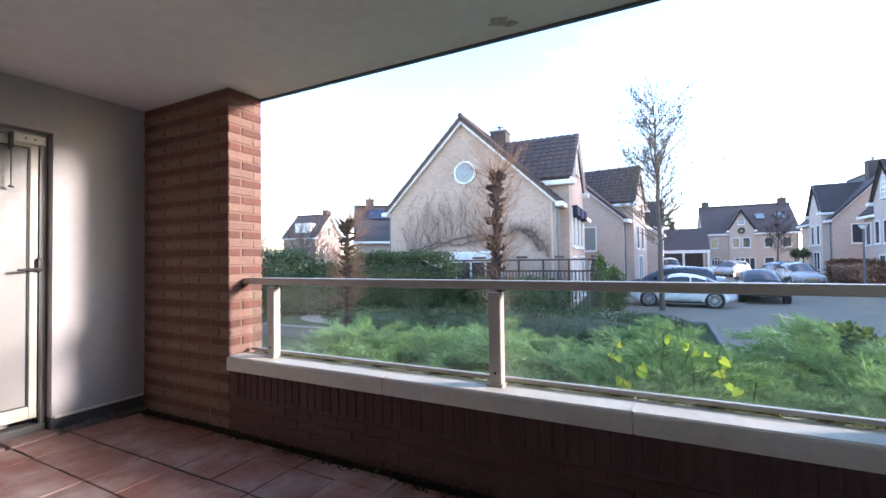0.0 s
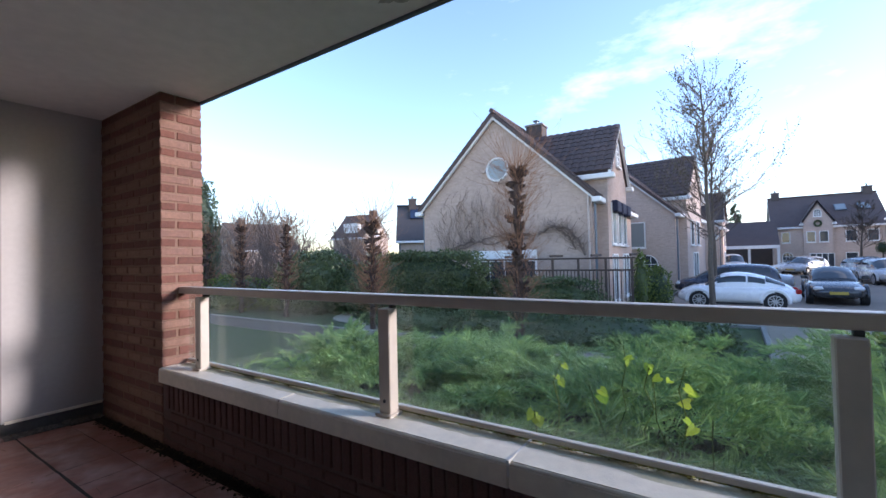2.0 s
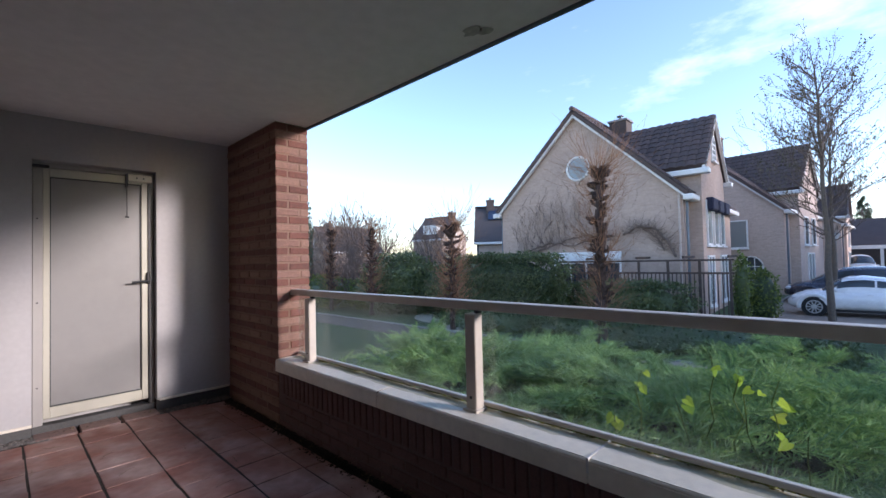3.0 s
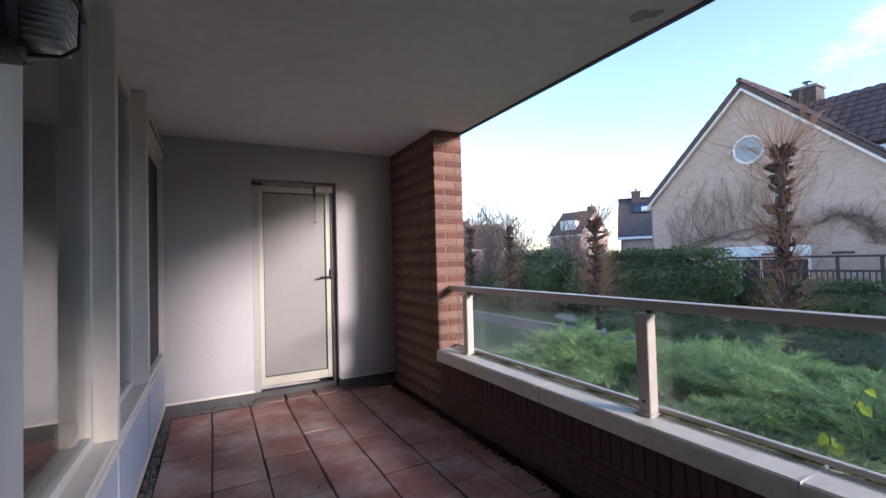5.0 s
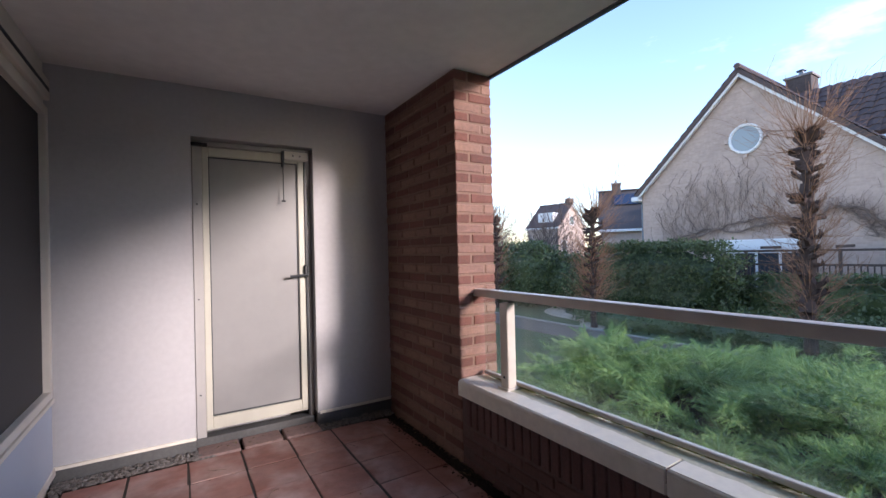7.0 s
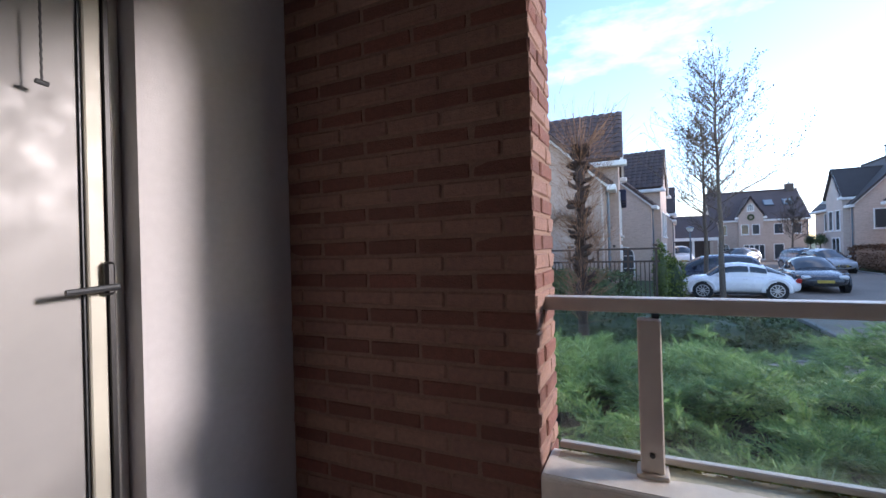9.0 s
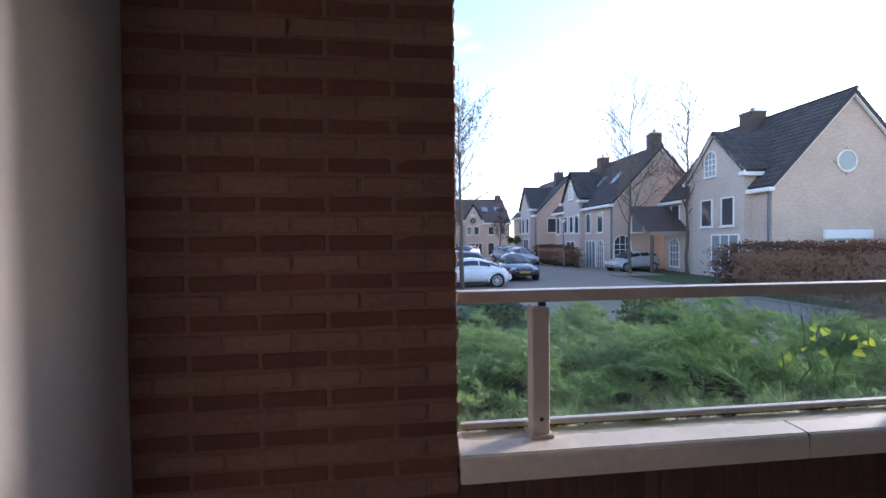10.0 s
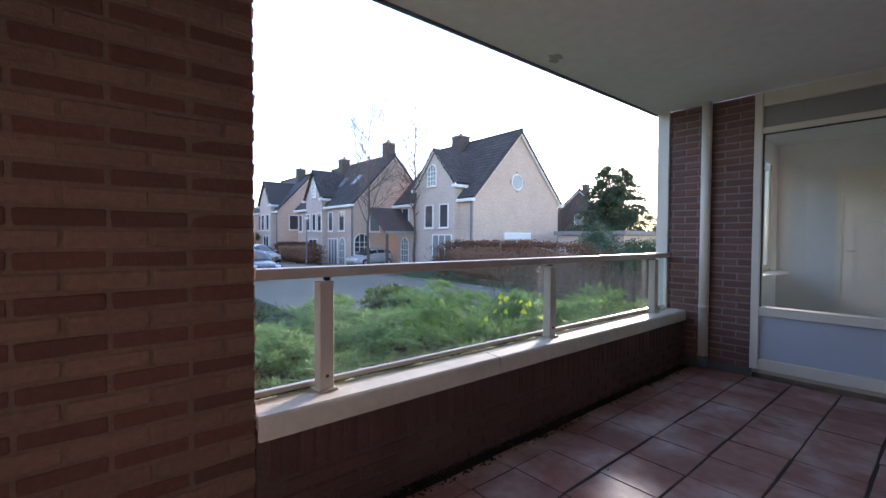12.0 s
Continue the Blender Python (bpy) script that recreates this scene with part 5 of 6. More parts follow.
arm([(1.5, 2.75), (0.7, 2.85), (-0.3, 2.62), (-1.3, 2.75), (-2.3, 2.45)], 0.034, 0.028, 3)
arm([(1.5, 2.9), (0.6, 3.05), (-0.4, 2.9), (-1.6, 2.5), (-2.6, 2.3)], 0.03, 0.022, 3)
arm([(1.7, 2.95), (2.2, 3.2), (2.8, 3.1), (3.2, 2.7), (3.45, 2.1)], 0.045, 0.04, 5)
arm([(2.4, 3.15), (2.9, 2.75), (3.1, 2.3)], 0.03, 0.025, 5)
for k in range(95):
    p = Vector((rnd.uniform(-2.95, 0.75), -0.03, rnd.uniform(2.1, 3.3)))
    d = Vector((rnd.uniform(-.55, .55) + 0.12 * (p.x + 1.1), 0, 1)).normalized()
    r = 0.0055
    for j in range(rnd.randint(5, 11)):
        q = p + d * rnd.uniform(0.16, 0.3)
        q.y = -0.03 - rnd.random() * 0.05
        if q.z > 5.15 - abs(q.x + 0.7) * 0.62 or abs(q.x) > 3.3:
            break
        sp.bar(p, q, r, r * 0.92, 3)
        if rnd.random() < 0.8:
            e = q + Vector((rnd.uniform(-.3, .3), 0, rnd.uniform(0.08, .3)))
            sp.bar(q, e, r * 0.6, r * 0.4, 3)
        p, r = q, r * 0.93
        d = (d + Vector((rnd.uniform(-.4, .4), 0, rnd.uniform(-.1, .25)))).normalized()
for k in range(60):
    p = Vector((rnd.uniform(-3.4, 3.4), -0.03, rnd.uniform(2.2, 4.6)))
    for j in range(3):
        q = p + Vector((rnd.uniform(-.25, .25), 0, rnd.uniform(0.1, .3)))
        if q.z < 7.4 - abs(q.x):
            sp.bar(p, q, 0.006, 0.005, 3)
        p = q
sp.part("branch_mass", M["climber"], cl, kind="stuff")

# trellis fence and pergola before the gable
pg = thing("pergola", "dark weathered timber pergola with trellis fence", "pergola", mA @ Matrix.Translation((0, -1.3, 0)))
for x in (0.4, 1.6, 2.6, 3.5, 4.4, 5.2):
    part("post", boxes((x - 0.035, x + 0.035, -0.035, 0.035, 0, 1.95)), M["wood"], pg)
for z in (1.95, 1.55):
    part("beam", boxes((-0.6, 5.3, -0.04, 0.04, z, z + 0.06)), M["wood"], pg)
for x in (0.9, 2.6, 4.0, 5.2):
    part("rafter", boxes((x - 0.03, x + 0.03, -0.25, 1.2, 2.04, 2.12)), M["wood"], pg)
for k in range(46):
    x = -0.5 + k * 0.125
    part("slat", boxes((x - 0.015, x + 0.015, -0.03, 0.0, 0.1, 1.6)), M["wood"], pg)


# ---- parked cars ----
def paint(name, c, rough=0.25):
    m = mat(name, c, rough, grain=0.02, gscale=5, stain=0.08, sscale=1.5)
    m.node_tree.nodes["Principled BSDF"].inputs["Coat Weight"].default_value = 0.6
    return m


M["tyre"] = mat("tyre_rubber", (0.018, 0.018, 0.019), 0.85, grain=0.1)
M["rim"] = mat("alloy_rim", (0.55, 0.55, 0.56), 0.3, metal=0.8)
M["car_glass"] = mat("car_glass", (0.03, 0.037, 0.04), 0.06, spec=0.9)
M["lamp_clear"] = mat("headlamp_glass", (0.65, 0.66, 0.68), 0.12, spec=0.9)
M["lamp_red"] = mat("tail_lamp_red", (0.35, 0.015, 0.012), 0.2)
M["plate"] = mat("yellow_plate", (0.42, 0.30, 0.05), 0.5)
PAINTS = dict(white=paint("white_car_paint", (0.80, 0.80, 0.80)), navy=paint("dark_blue_car_paint", (0.025, 0.03, 0.05)), silver=paint("silver_car_paint", (0.42, 0.43, 0.45)),
              blue=paint("grey_blue_car_paint", (0.16, 0.22, 0.29)), dark=paint("dark_grey_car_paint", (0.035, 0.038, 0.042)))


def loft(rows, n=10, power=3.0):
    """Rounded sections along x: rows of x, z low, z high, half width."""
    bm = bmesh.new()
    rings = []
    for x, z0, z1, hw in rows:
        ring = []
        for k in range(n * 2):
            a = math.tau * (k + 0.5) / (n * 2)
            c, s = math.cos(a), math.sin(a)
            q = (abs(c) ** power + abs(s) ** power) ** (1 / power)
            ring.append(bm.verts.new((x, c / q * hw, (z0 + z1) / 2 + s / q * (z1 - z0) / 2)))
        rings.append(ring)
    for a, b in zip(rings, rings[1:]):
        for k in range(n * 2):
            bm.faces.new((a[k], a[(k + 1) % (n * 2)], b[(k + 1) % (n * 2)], b[k]))
    bm.faces.new(rings[0][::-1])
    bm.faces.new(rings[-1])
    bmesh.ops.recalc_face_normals(bm, faces=bm.faces)
    return bm


# body: x, low, high, half width; roof: x, top, half width at the belt; panes: side windows from x to x; screens: rear and front glass
KINDS = dict(
    beetle=dict(body=[(-2.12, .40, .60, .45), (-2.05, .30, .72, .66), (-1.75, .22, .88, .82), (-1.2, .19, .97, .89), (-.5, .18, .98, .9), (.5, .18, .96, .9), (1.0, .19, .97, .89), (1.5, .2, .92, .84), (1.9, .26, .76, .7), (2.08, .36, .60, .48)],
                belt=.86, roof=[(-1.85, .90, .52), (-1.5, 1.08, .66), (-1.1, 1.27, .74), (-.6, 1.42, .77), (-.1, 1.48, .78), (.35, 1.44, .78), (.65, 1.30, .77), (1.0, 1.02, .75), (1.15, .90, .72)],
                panes=((-.98, -.42), (-.36, .62)), screens=((-1.62, -1.0), (.50, 1.05)), wb=1.27, r=.34, fender=.1),
    hatch=dict(body=[(-2.05, .35, .75, .6), (-1.95, .25, .92, .8), (-1.4, .2, .95, .86), (.8, .2, .93, .87), (1.3, .2, .92, .86), (1.7, .22, .84, .8), (2.0, .3, .70, .66), (2.1, .36, .6, .5)],
               belt=.86, roof=[(-2.0, .92, .66), (-1.88, 1.28, .74), (-1.65, 1.45, .77), (-.9, 1.52, .79), (-.1, 1.51, .79), (.35, 1.44, .79), (.8, 1.2, .78), (1.25, .93, .75)],
               panes=((-1.62, -1.05), (-.98, -.2), (-.12, .78)), screens=((-1.97, -1.78), (.38, 1.18)), wb=1.28, r=.31, fender=.05),
    sedan=dict(body=[(-2.2, .4, .8, .6), (-2.1, .28, .92, .78), (-1.4, .22, .95, .87), (.8, .2, .91, .87), (1.4, .21, .86, .85), (1.9, .25, .76, .76), (2.15, .3, .66, .64), (2.25, .36, .58, .5)],
               belt=.84, roof=[(-1.75, .92, .66), (-1.3, 1.2, .74), (-.9, 1.34, .77), (-.4, 1.4, .78), (.1, 1.38, .78), (.5, 1.24, .77), (1.05, .9, .75)],
               panes=((-1.1, -.45), (-.38, .55)), screens=((-1.6, -1.0), (.15, .95)), wb=1.35, r=.32, fender=.05),
    van=dict(body=[(-2.2, .4, 1.0, .7), (-2.15, .25, 1.1, .88), (-1.4, .22, 1.12, .9), (1.2, .2, 1.1, .9), (1.9, .24, .98, .84), (2.2, .34, .8, .68)],
             belt=1.02, roof=[(-2.14, 1.1, .8), (-2.08, 1.75, .84), (-1.8, 1.86, .85), (0, 1.87, .85), (.7, 1.78, .85), (1.1, 1.5, .84), (1.6, 1.1, .8)],
             panes=((-1.9, -1.0), (-.9, 0.0), (.1, 1.0)), screens=((-2.13, -2.05), (.75, 1.5)), wb=1.4, r=.33, fender=.04),
)
HEIGHTS = (0, .15, .3, .45, .6, .72, .82, .9, .95, .985, 1.0)


def roof_point(k, x, u, lift=0.0):
    """A point of the upper body at the length x and the share u of its height."""
    rows = k["roof"]
    for a, b in zip(rows, rows[1:]):
        if a[0] <= x <= b[0]:
            break
    t = max(0.0, min(1.0, (x - a[0]) / (b[0] - a[0])))
    top, hw = a[1] + (b[1] - a[1]) * t, a[2] + (b[2] - a[2]) * t
    return hw * (1 - 0.2 * u) * math.sqrt(max(0.0, 1 - u ** 7)) + lift * (1 - u ** 4), k["belt"] - 0.12 + (top - k["belt"] + 0.12) * u + lift * u ** 2


def upper(k):
    bm = bmesh.new()
    rings = []
    lo, hi = k["roof"][0][0], k["roof"][-1][0]
    for i in range(25):
        x = lo + (hi - lo) * i / 24
        ring = []
        for sgn, us in ((1, HEIGHTS), (-1, HEIGHTS[-2::-1])):
            for u in us:
                y, z = roof_point(k, x, u)
                ring.append(bm.verts.new((x, sgn * y, z)))
        rings.append(ring)
    for a, b in zip(rings, rings[1:]):
        for q in range(len(a) - 1):
            bm.faces.new((a[q], a[q + 1], b[q + 1], b[q]))
    bm.faces.new(rings[0])
    bm.faces.new(rings[-1][::-1])
    bmesh.ops.recalc_face_normals(bm, faces=bm.faces)
    return bm


def tube(pts, r, seg=8):
    """One bent round bar through the places given."""
    bm = bmesh.new()
    rings = []
    pts = [Vector(p) for p in pts]
    for i, p in enumerate(pts):
        d = (pts[min(i + 1, len(pts) - 1)] - pts[max(i - 1, 0)]).normalized()
        sd = Vector((0, 1, 0))
        up = d.cross(sd)
        rings.append([bm.verts.new(p + (sd * math.cos(q * math.tau / seg) + up * math.sin(q * math.tau / seg)) * r) for q in range(seg)])
    for a, b in zip(rings, rings[1:]):
        for q in range(seg):
            bm.faces.new((a[q], a[(q + 1) % seg], b[(q + 1) % seg], b[q]))
    bm.faces.new(rings[0][::-1])
    bm.faces.new(rings[-1])
    return bm


def pane_patch(k, x0, x1, us, sides, lift=0.012):
    """Glass that lies just proud of the upper body, from x0 to x1 and over the given heights."""
    bm = bmesh.new()
    rows = []
    for i in range(7):
        x = x0 + (x1 - x0) * i / 6
        row = []
        for sgn, u in [(sides[0], u) for u in us] + ([(sides[1], u) for u in us[-2::-1]] if len(sides) > 1 else []):
            y, z = roof_point(k, x, u, lift)
            row.append(bm.verts.new((x, sgn * y, z)))
        rows.append(row)
    for a, b in zip(rows, rows[1:]):
        for q in range(len(a) - 1):
            bm.faces.new((a[q], a[q + 1], b[q + 1], b[q]))
    bmesh.ops.recalc_face_normals(bm, faces=bm.faces)
    return bm


def car(kind, colour, x, y, heading, label, size=1.0):
    k = KINDS[kind]
    p = PAINTS[colour]
    c = thing("car", label, "car", pose(x, y, GZ + 0.015, 0, 0, heading) @ Matrix.Scale(size, 4), "parked cars")
    body = part("body", loft(k["body"], n=12, power=3.4), p, c, smooth=True)
    part("upper_body", upper(k), p, c, smooth=True)
    for s in (-1, 1):
        for x0, x1 in k["panes"]:
            part("side_window", pane_patch(k, x0, x1, (.48, .58, .7, .8), (s,)), M["car_glass"], c, smooth=True)
        part("mirror", boxes((0.62, 0.78, s * .9 - .1, s * .9 + .1, .93, 1.06), bevel=0.03), p, c)
        xf, xr = k["body"][-2], k["body"][1]
        part("headlight", boxes((xf[0] - 0.16, xf[0] + 0.05, s * .56 - .15, s * .56 + .15, .56, .71), bevel=0.05), M["lamp_clear"], c)
        part("tail_light", boxes((xr[0] - 0.04, xr[0] + 0.14, s * .64 - .09, s * .64 + .09, .64, .82), bevel=0.04), M["lamp_red"], c)
        part("sill", boxes((-k["wb"] + .4, k["wb"] - .4, s * .84 - .03, s * .84 + .03, .19, .27), bevel=0.01), M["black"], c)
        part("door_handle", boxes((-.32, -.16, s * .885 - .02, s * .885 + .02, .80, .83), bevel=0.008), p, c)
        for wx in (-k["wb"], k["wb"]):
            fb = bmesh.new()
            rod(fb, (0, -0.1, 0), (0, 0.1, 0), k["r"] + 0.055, seg=22)
            part("wheel_well", fb, M["black"], c, at=Matrix.Translation((wx, s * 0.775, k["r"] + 0.01)))
            rr = k["r"] + 0.06 + k["fender"] * 0.45
            ab = tube([(wx + math.cos(a) * rr, s * .835, k["r"] + math.sin(a) * rr) for a in (math.pi * (q / 12 * 1.1 - 0.05) for q in range(13))], 0.03 + k["fender"] * 0.55)
            part("wheel_arch", ab, p, c, smooth=True)
            bm = bmesh.new()
            rod(bm, (0, -0.1, 0), (0, 0.1, 0), k["r"], seg=22)
            w = part("wheel", bm, M["tyre"], c, at=Matrix.Translation((wx, s * 0.80, k["r"])))
            rb = bmesh.new()
            rod(rb, (0, s * 0.085, 0), (0, s * 0.108, 0), k["r"] * 0.25, seg=10)
            for q in range(10):
                a = math.tau * q / 10
                rod(rb, (0, s * 0.098, 0), (math.cos(a) * k["r"] * .64, s * 0.098, math.sin(a) * k["r"] * .64), 0.024, seg=4)
            for q in range(18):
                a0, a1 = math.tau * q / 18, math.tau * (q + 1) / 18
                rod(rb, (math.cos(a0) * k["r"] * .68, s * .096, math.sin(a0) * k["r"] * .68), (math.cos(a1) * k["r"] * .68, s * .096, math.sin(a1) * k["r"] * .68), 0.022, seg=4)
            part("rim", rb, M["rim"], w)
    for name, (x0, x1) in zip(("rear_window", "windscreen"), k["screens"]):
        part(name, pane_patch(k, x0, x1, (.62, .78, .9, .97, 1.0), (1, -1)), M["car_glass"], c, smooth=True)
    part("grille", boxes((k["body"][-2][0] + .02, k["body"][-1][0] + .005, -.4, .4, .38, .5), bevel=0.02), M["black"], c)
    part("number_plate", boxes((k["body"][-1][0], k["body"][-1][0] + .02, -.26, .26, .42, .53)), M["plate"], c)
    part("number_plate", boxes((k["body"][0][0] - .02, k["body"][0][0], -.26, .26, .44, .55)), M["plate"], c)
    return c


car("beetle", "white", 18.3, -4.35, 90, "white rounded small car parked in the court", 0.9)
car("sedan", "dark", 22.0, -7.6, 177, "dark grey convertible car parked facing the balcony")
car("hatch", "navy", 22.9, -4.0, 92, "dark blue car parked behind the white one")
car("sedan", "silver", 25.4, -4.5, 85, "silver car parked in a row")
car("hatch", "silver", 25.6, -16.6, 103, "silver hatchback parked in a driveway", 0.88)
car("hatch", "silver", 34.0, -11.6, 186, "silver hatchback parked beside the hedge")
car("hatch", "blue", 38.4, -11.7, 195, "grey-blue car parked beside the hedge")
car("van", "white", 46.0, -4.2, 185, "white van parked near the carport")
car("hatch", "silver", 46.5, -9.2, 150, "silver car parked before the end house")
car("hatch", "white", 49.2, -9.2, 120, "white car parked before the end house")
car("hatch", "dark", 42.5, -12.6, 190, "dark car parked beside the hedge")

# street lamps
def street_lamp(x, y, h):
    t = thing("street_lamp", "slim grey street lamp with a small round head", "street lamp", pose(x, y, GZ), "street lamps")
    bm = bmesh.new()
    rod(bm, (0, 0, 0), (0, 0, h), 0.055, 0.04, 8)
    part("pole", bm, M["zinc"], t)
    bm = bmesh.new()
    rod(bm, (0, 0, h), (0, 0, h + 0.2), 0.1, 0.2, 10)
    part("head", bm, M["house_trim"], t)
    bm = bmesh.new()
    rod(bm, (0, 0, h + 0.2), (0, 0, h + 0.28), 0.24, 0.05, 10)
    part("cap", bm, M["zinc"], t)


street_lamp(26.0, -3.5, 2.75)
street_lamp(29.5, -13.5, 3.4)
# small clipped trees before the houses
for x, y in ((45, -13.8), (43, -13.9), (54, -11.8), (54, -12.8)):
    tp = leafy("topiary", "small dark clipped ball tree on a stem", "tree", [(x, y, 1.2, .4, .4, .45, 2)], 350, 0.1, "hedge", int(x + 50), "topiary trees")
    part("stem", rod(bmesh.new(), (x, y, GZ), (x, y, 1.2), 0.05, seg=6), M["bark"], tp)
# ---- balcony: setting ----
structure("floor", boxes((-2.35, 0.0, -5.2, 0.28, -0.35, -0.045)), M["dirt"], "dark soil bed under the balcony paving", "floor")
FLOOR = bpy.data.objects["floor"]
bm = bmesh.new()
box(bm, -2.45, XO - 0.012, -5.03, 0.35, ZC, ZC + 0.28)
structure("ceiling", bm, M["ceiling"], "off-white painted balcony ceiling with a peeling patch", "ceiling")
structure("ceiling_edge", boxes((XO - 0.012, XO + 0.006, -5.05, 0.35, ZC - 0.018, ZC + 0.3)), M["zinc"],
          "dark zinc drip edge along the balcony ceiling", "trim")
# flaked paint by the ceiling's edge
rnd.seed(3)
bm = bmesh.new()
for cx, cy, r in ((0.12, -3.08, 0.045), (0.16, -3.13, 0.03)):
    ring = [bm.verts.new((cx + math.cos(math.tau * k / 13) * r * rnd.uniform(.6, 1.3), cy + math.sin(math.tau * k / 13) * r * 1.3 * rnd.uniform(.6, 1.3), ZC - 0.004)) for k in range(13)]
    bm.faces.new(ring)
tagged(part("peeling_patch", bm, M["ceiling_bare"]), "patch of flaked paint baring grey concrete", "patch", kind="structure")

structure("wall_end", boxes((-2.45, -1.40, YE, 0.3, 0.09, ZC), (-0.60, XO, YE, 0.3, 0.09, ZC), (-1.40, -0.60, YE, 0.3, 2.095, ZC)), M["render"],
          "white rendered end wall around a door recess", "wall")
structure("baseboard", boxes((-2.2, -1.40, 0.012, 0.3, -0.05, 0.09), (-0.60, 0.0, 0.012, 0.3, -0.05, 0.09), (0.0065, 0.282, -0.0015, 0.3, -0.9, 0.089)), M["concrete"], "dark grey concrete plinth below the white wall", "plinth")
structure("trim", boxes((XF, -1.40, -0.012, 0.004, 0.082, 0.102), (-0.585, -0.005, -0.012, 0.004, 0.082, 0.102), bevel=0.002), M["coping"], "grey stop bead at the foot of the white wall", "trim")
structure("wall_back", boxes((-2.45, XO, 0.3, 0.5, -0.3, ZC)), M["interior"], "plain wall closing the space behind the door", "wall")

# ---- door in the end wall ----
d1 = thing("door_1", "closed cream-framed door with pale grey panel", "door", kind="structure")
part("door_frame", boxes((-1.395, -1.335, 0.075, 0.16, 0.05, 2.09), (-0.635, -0.605, 0.075, 0.16, 0.05, 2.09), (-1.335, -0.635, 0.075, 0.16, 2.055, 2.09), bevel=0.004), M["jamb"], d1)
part("leaf_frame", boxes((-1.335, -1.295, 0.085, 0.13, 0.10, 2.05), (-0.695, -0.648, 0.085, 0.13, 0.10, 2.05), (-1.295, -0.695, 0.085, 0.13, 0.10, 0.185), (-1.295, -0.695, 0.085, 0.13, 1.985, 2.05), bevel=0.004),
     M["door_cream"], d1, "cream painted door rails")
part("panel", boxes((-1.296, -0.694, 0.108, 0.122, 0.184, 1.986)), M["door_panel"], d1, "pale grey door panel")
part("glazing_bead", boxes((-1.296, -1.288, 0.098, 0.11, 0.185, 1.985), (-0.702, -0.694, 0.098, 0.11, 0.185, 1.985), (-1.288, -0.702, 0.098, 0.11, 0.185, 0.193), (-1.288, -0.702, 0.098, 0.11, 1.977, 1.985)), M["dark_metal"], d1)
part("gap_seal", boxes((-0.6475, -0.6355, 0.072, 0.12, 0.06, 2.052)), M["black"], d1, "dark gap along the lock side")
cl_ = part("door_closer", boxes((-0.80, -0.625, 0.035, 0.085, 2.0, 2.062), bevel=0.006), M["frame_paint"], d1, "white overhead door closer")
part("closer_screw", boxes((-0.742, -0.732, 0.032, 0.036, 2.025, 2.037), (-0.692, -0.682, 0.032, 0.036, 2.025, 2.037)), M["dark_metal"], cl_)
part("closer_arm", boxes((-0.812, -0.80, 0.03, 0.085, 1.95, 2.062)), M["dark_metal"], cl_)
bm = bmesh.new()
for k in range(22):
    z = 1.96 - k * 0.012
    rod(bm, (-0.805 + 0.002 * (k % 2), 0.055, z), (-0.803 - 0.002 * (k % 2), 0.057, z - 0.013), 0.0032, seg=5)
rod(bm, (-0.818, 0.056, 1.693), (-0.79, 0.056, 1.69), 0.007, seg=6)
part("pull_chain", bm, M["dark_metal"], d1, "hanging pull chain with a small grip")
part("hinge", boxes((-1.40, -1.30, 0.045, 0.075, 2.045, 2.068), bevel=0.004), M["black"], d1, "black top hinge")
hd = part("lock_plate", boxes((-0.664, -0.636, 0.058, 0.085, 1.11, 1.21), bevel=0.008), M["black"], d1, "black lock plate")
bm = bmesh.new()
rod(bm, (-0.65, 0.085, 1.135), (-0.65, 0.03, 1.135), 0.009, seg=8)
rod(bm, (-0.645, 0.03, 1.135), (-0.775, 0.03, 1.128), 0.010, 0.009, seg=8)
part("lever_handle", bm, M["dark_metal"], hd, "dark metal lever handle")
part("threshold", boxes((-1.40, -0.60, 0.06, 0.16, -0.04, 0.06), bevel=0.005), M["concrete"], d1)
bm = bmesh.new()
for z in (0.35, 1.0, 1.65):
    rod(bm, (-1.368, 0.074, z), (-1.368, 0.07, z), 0.006, seg=6)
part("frame_screw", bm, M["dark_metal"], d1)


# ---- brickwork ----
BRICKS = {}


def brick_mesh(sx, sy, sz, material):
    key = (round(sx, 3), round(sy, 3), round(sz, 3), material, rnd.randint(0, 2))
    if key not in BRICKS:
        b = bmesh.new()
        box(b, -sx / 2, sx / 2, -sy / 2, sy / 2, -sz / 2, sz / 2, bevel=0.006)
        for v in b.verts:
            v.co += rv(0.0022)
        BRICKS[key] = finish(b, "brick", M[material])
    return BRICKS[key]


def lay(parent, x0, x1, y0, y1, z0, z1, material, jitter=0.004):
    ob = new("brick", brick_mesh(x1 - x0, y1 - y0, z1 - z0, material))
    ob.parent = parent
    ob.location = ((x0 + x1) / 2 + rnd.uniform(-jitter, jitter) * 0.4, (y0 + y1) / 2 + rnd.uniform(-jitter, jitter) * 0.4, (z0 + z1) / 2)
    ob.rotation_euler = (0, 0, rnd.uniform(-0.012, 0.012))
    return ob


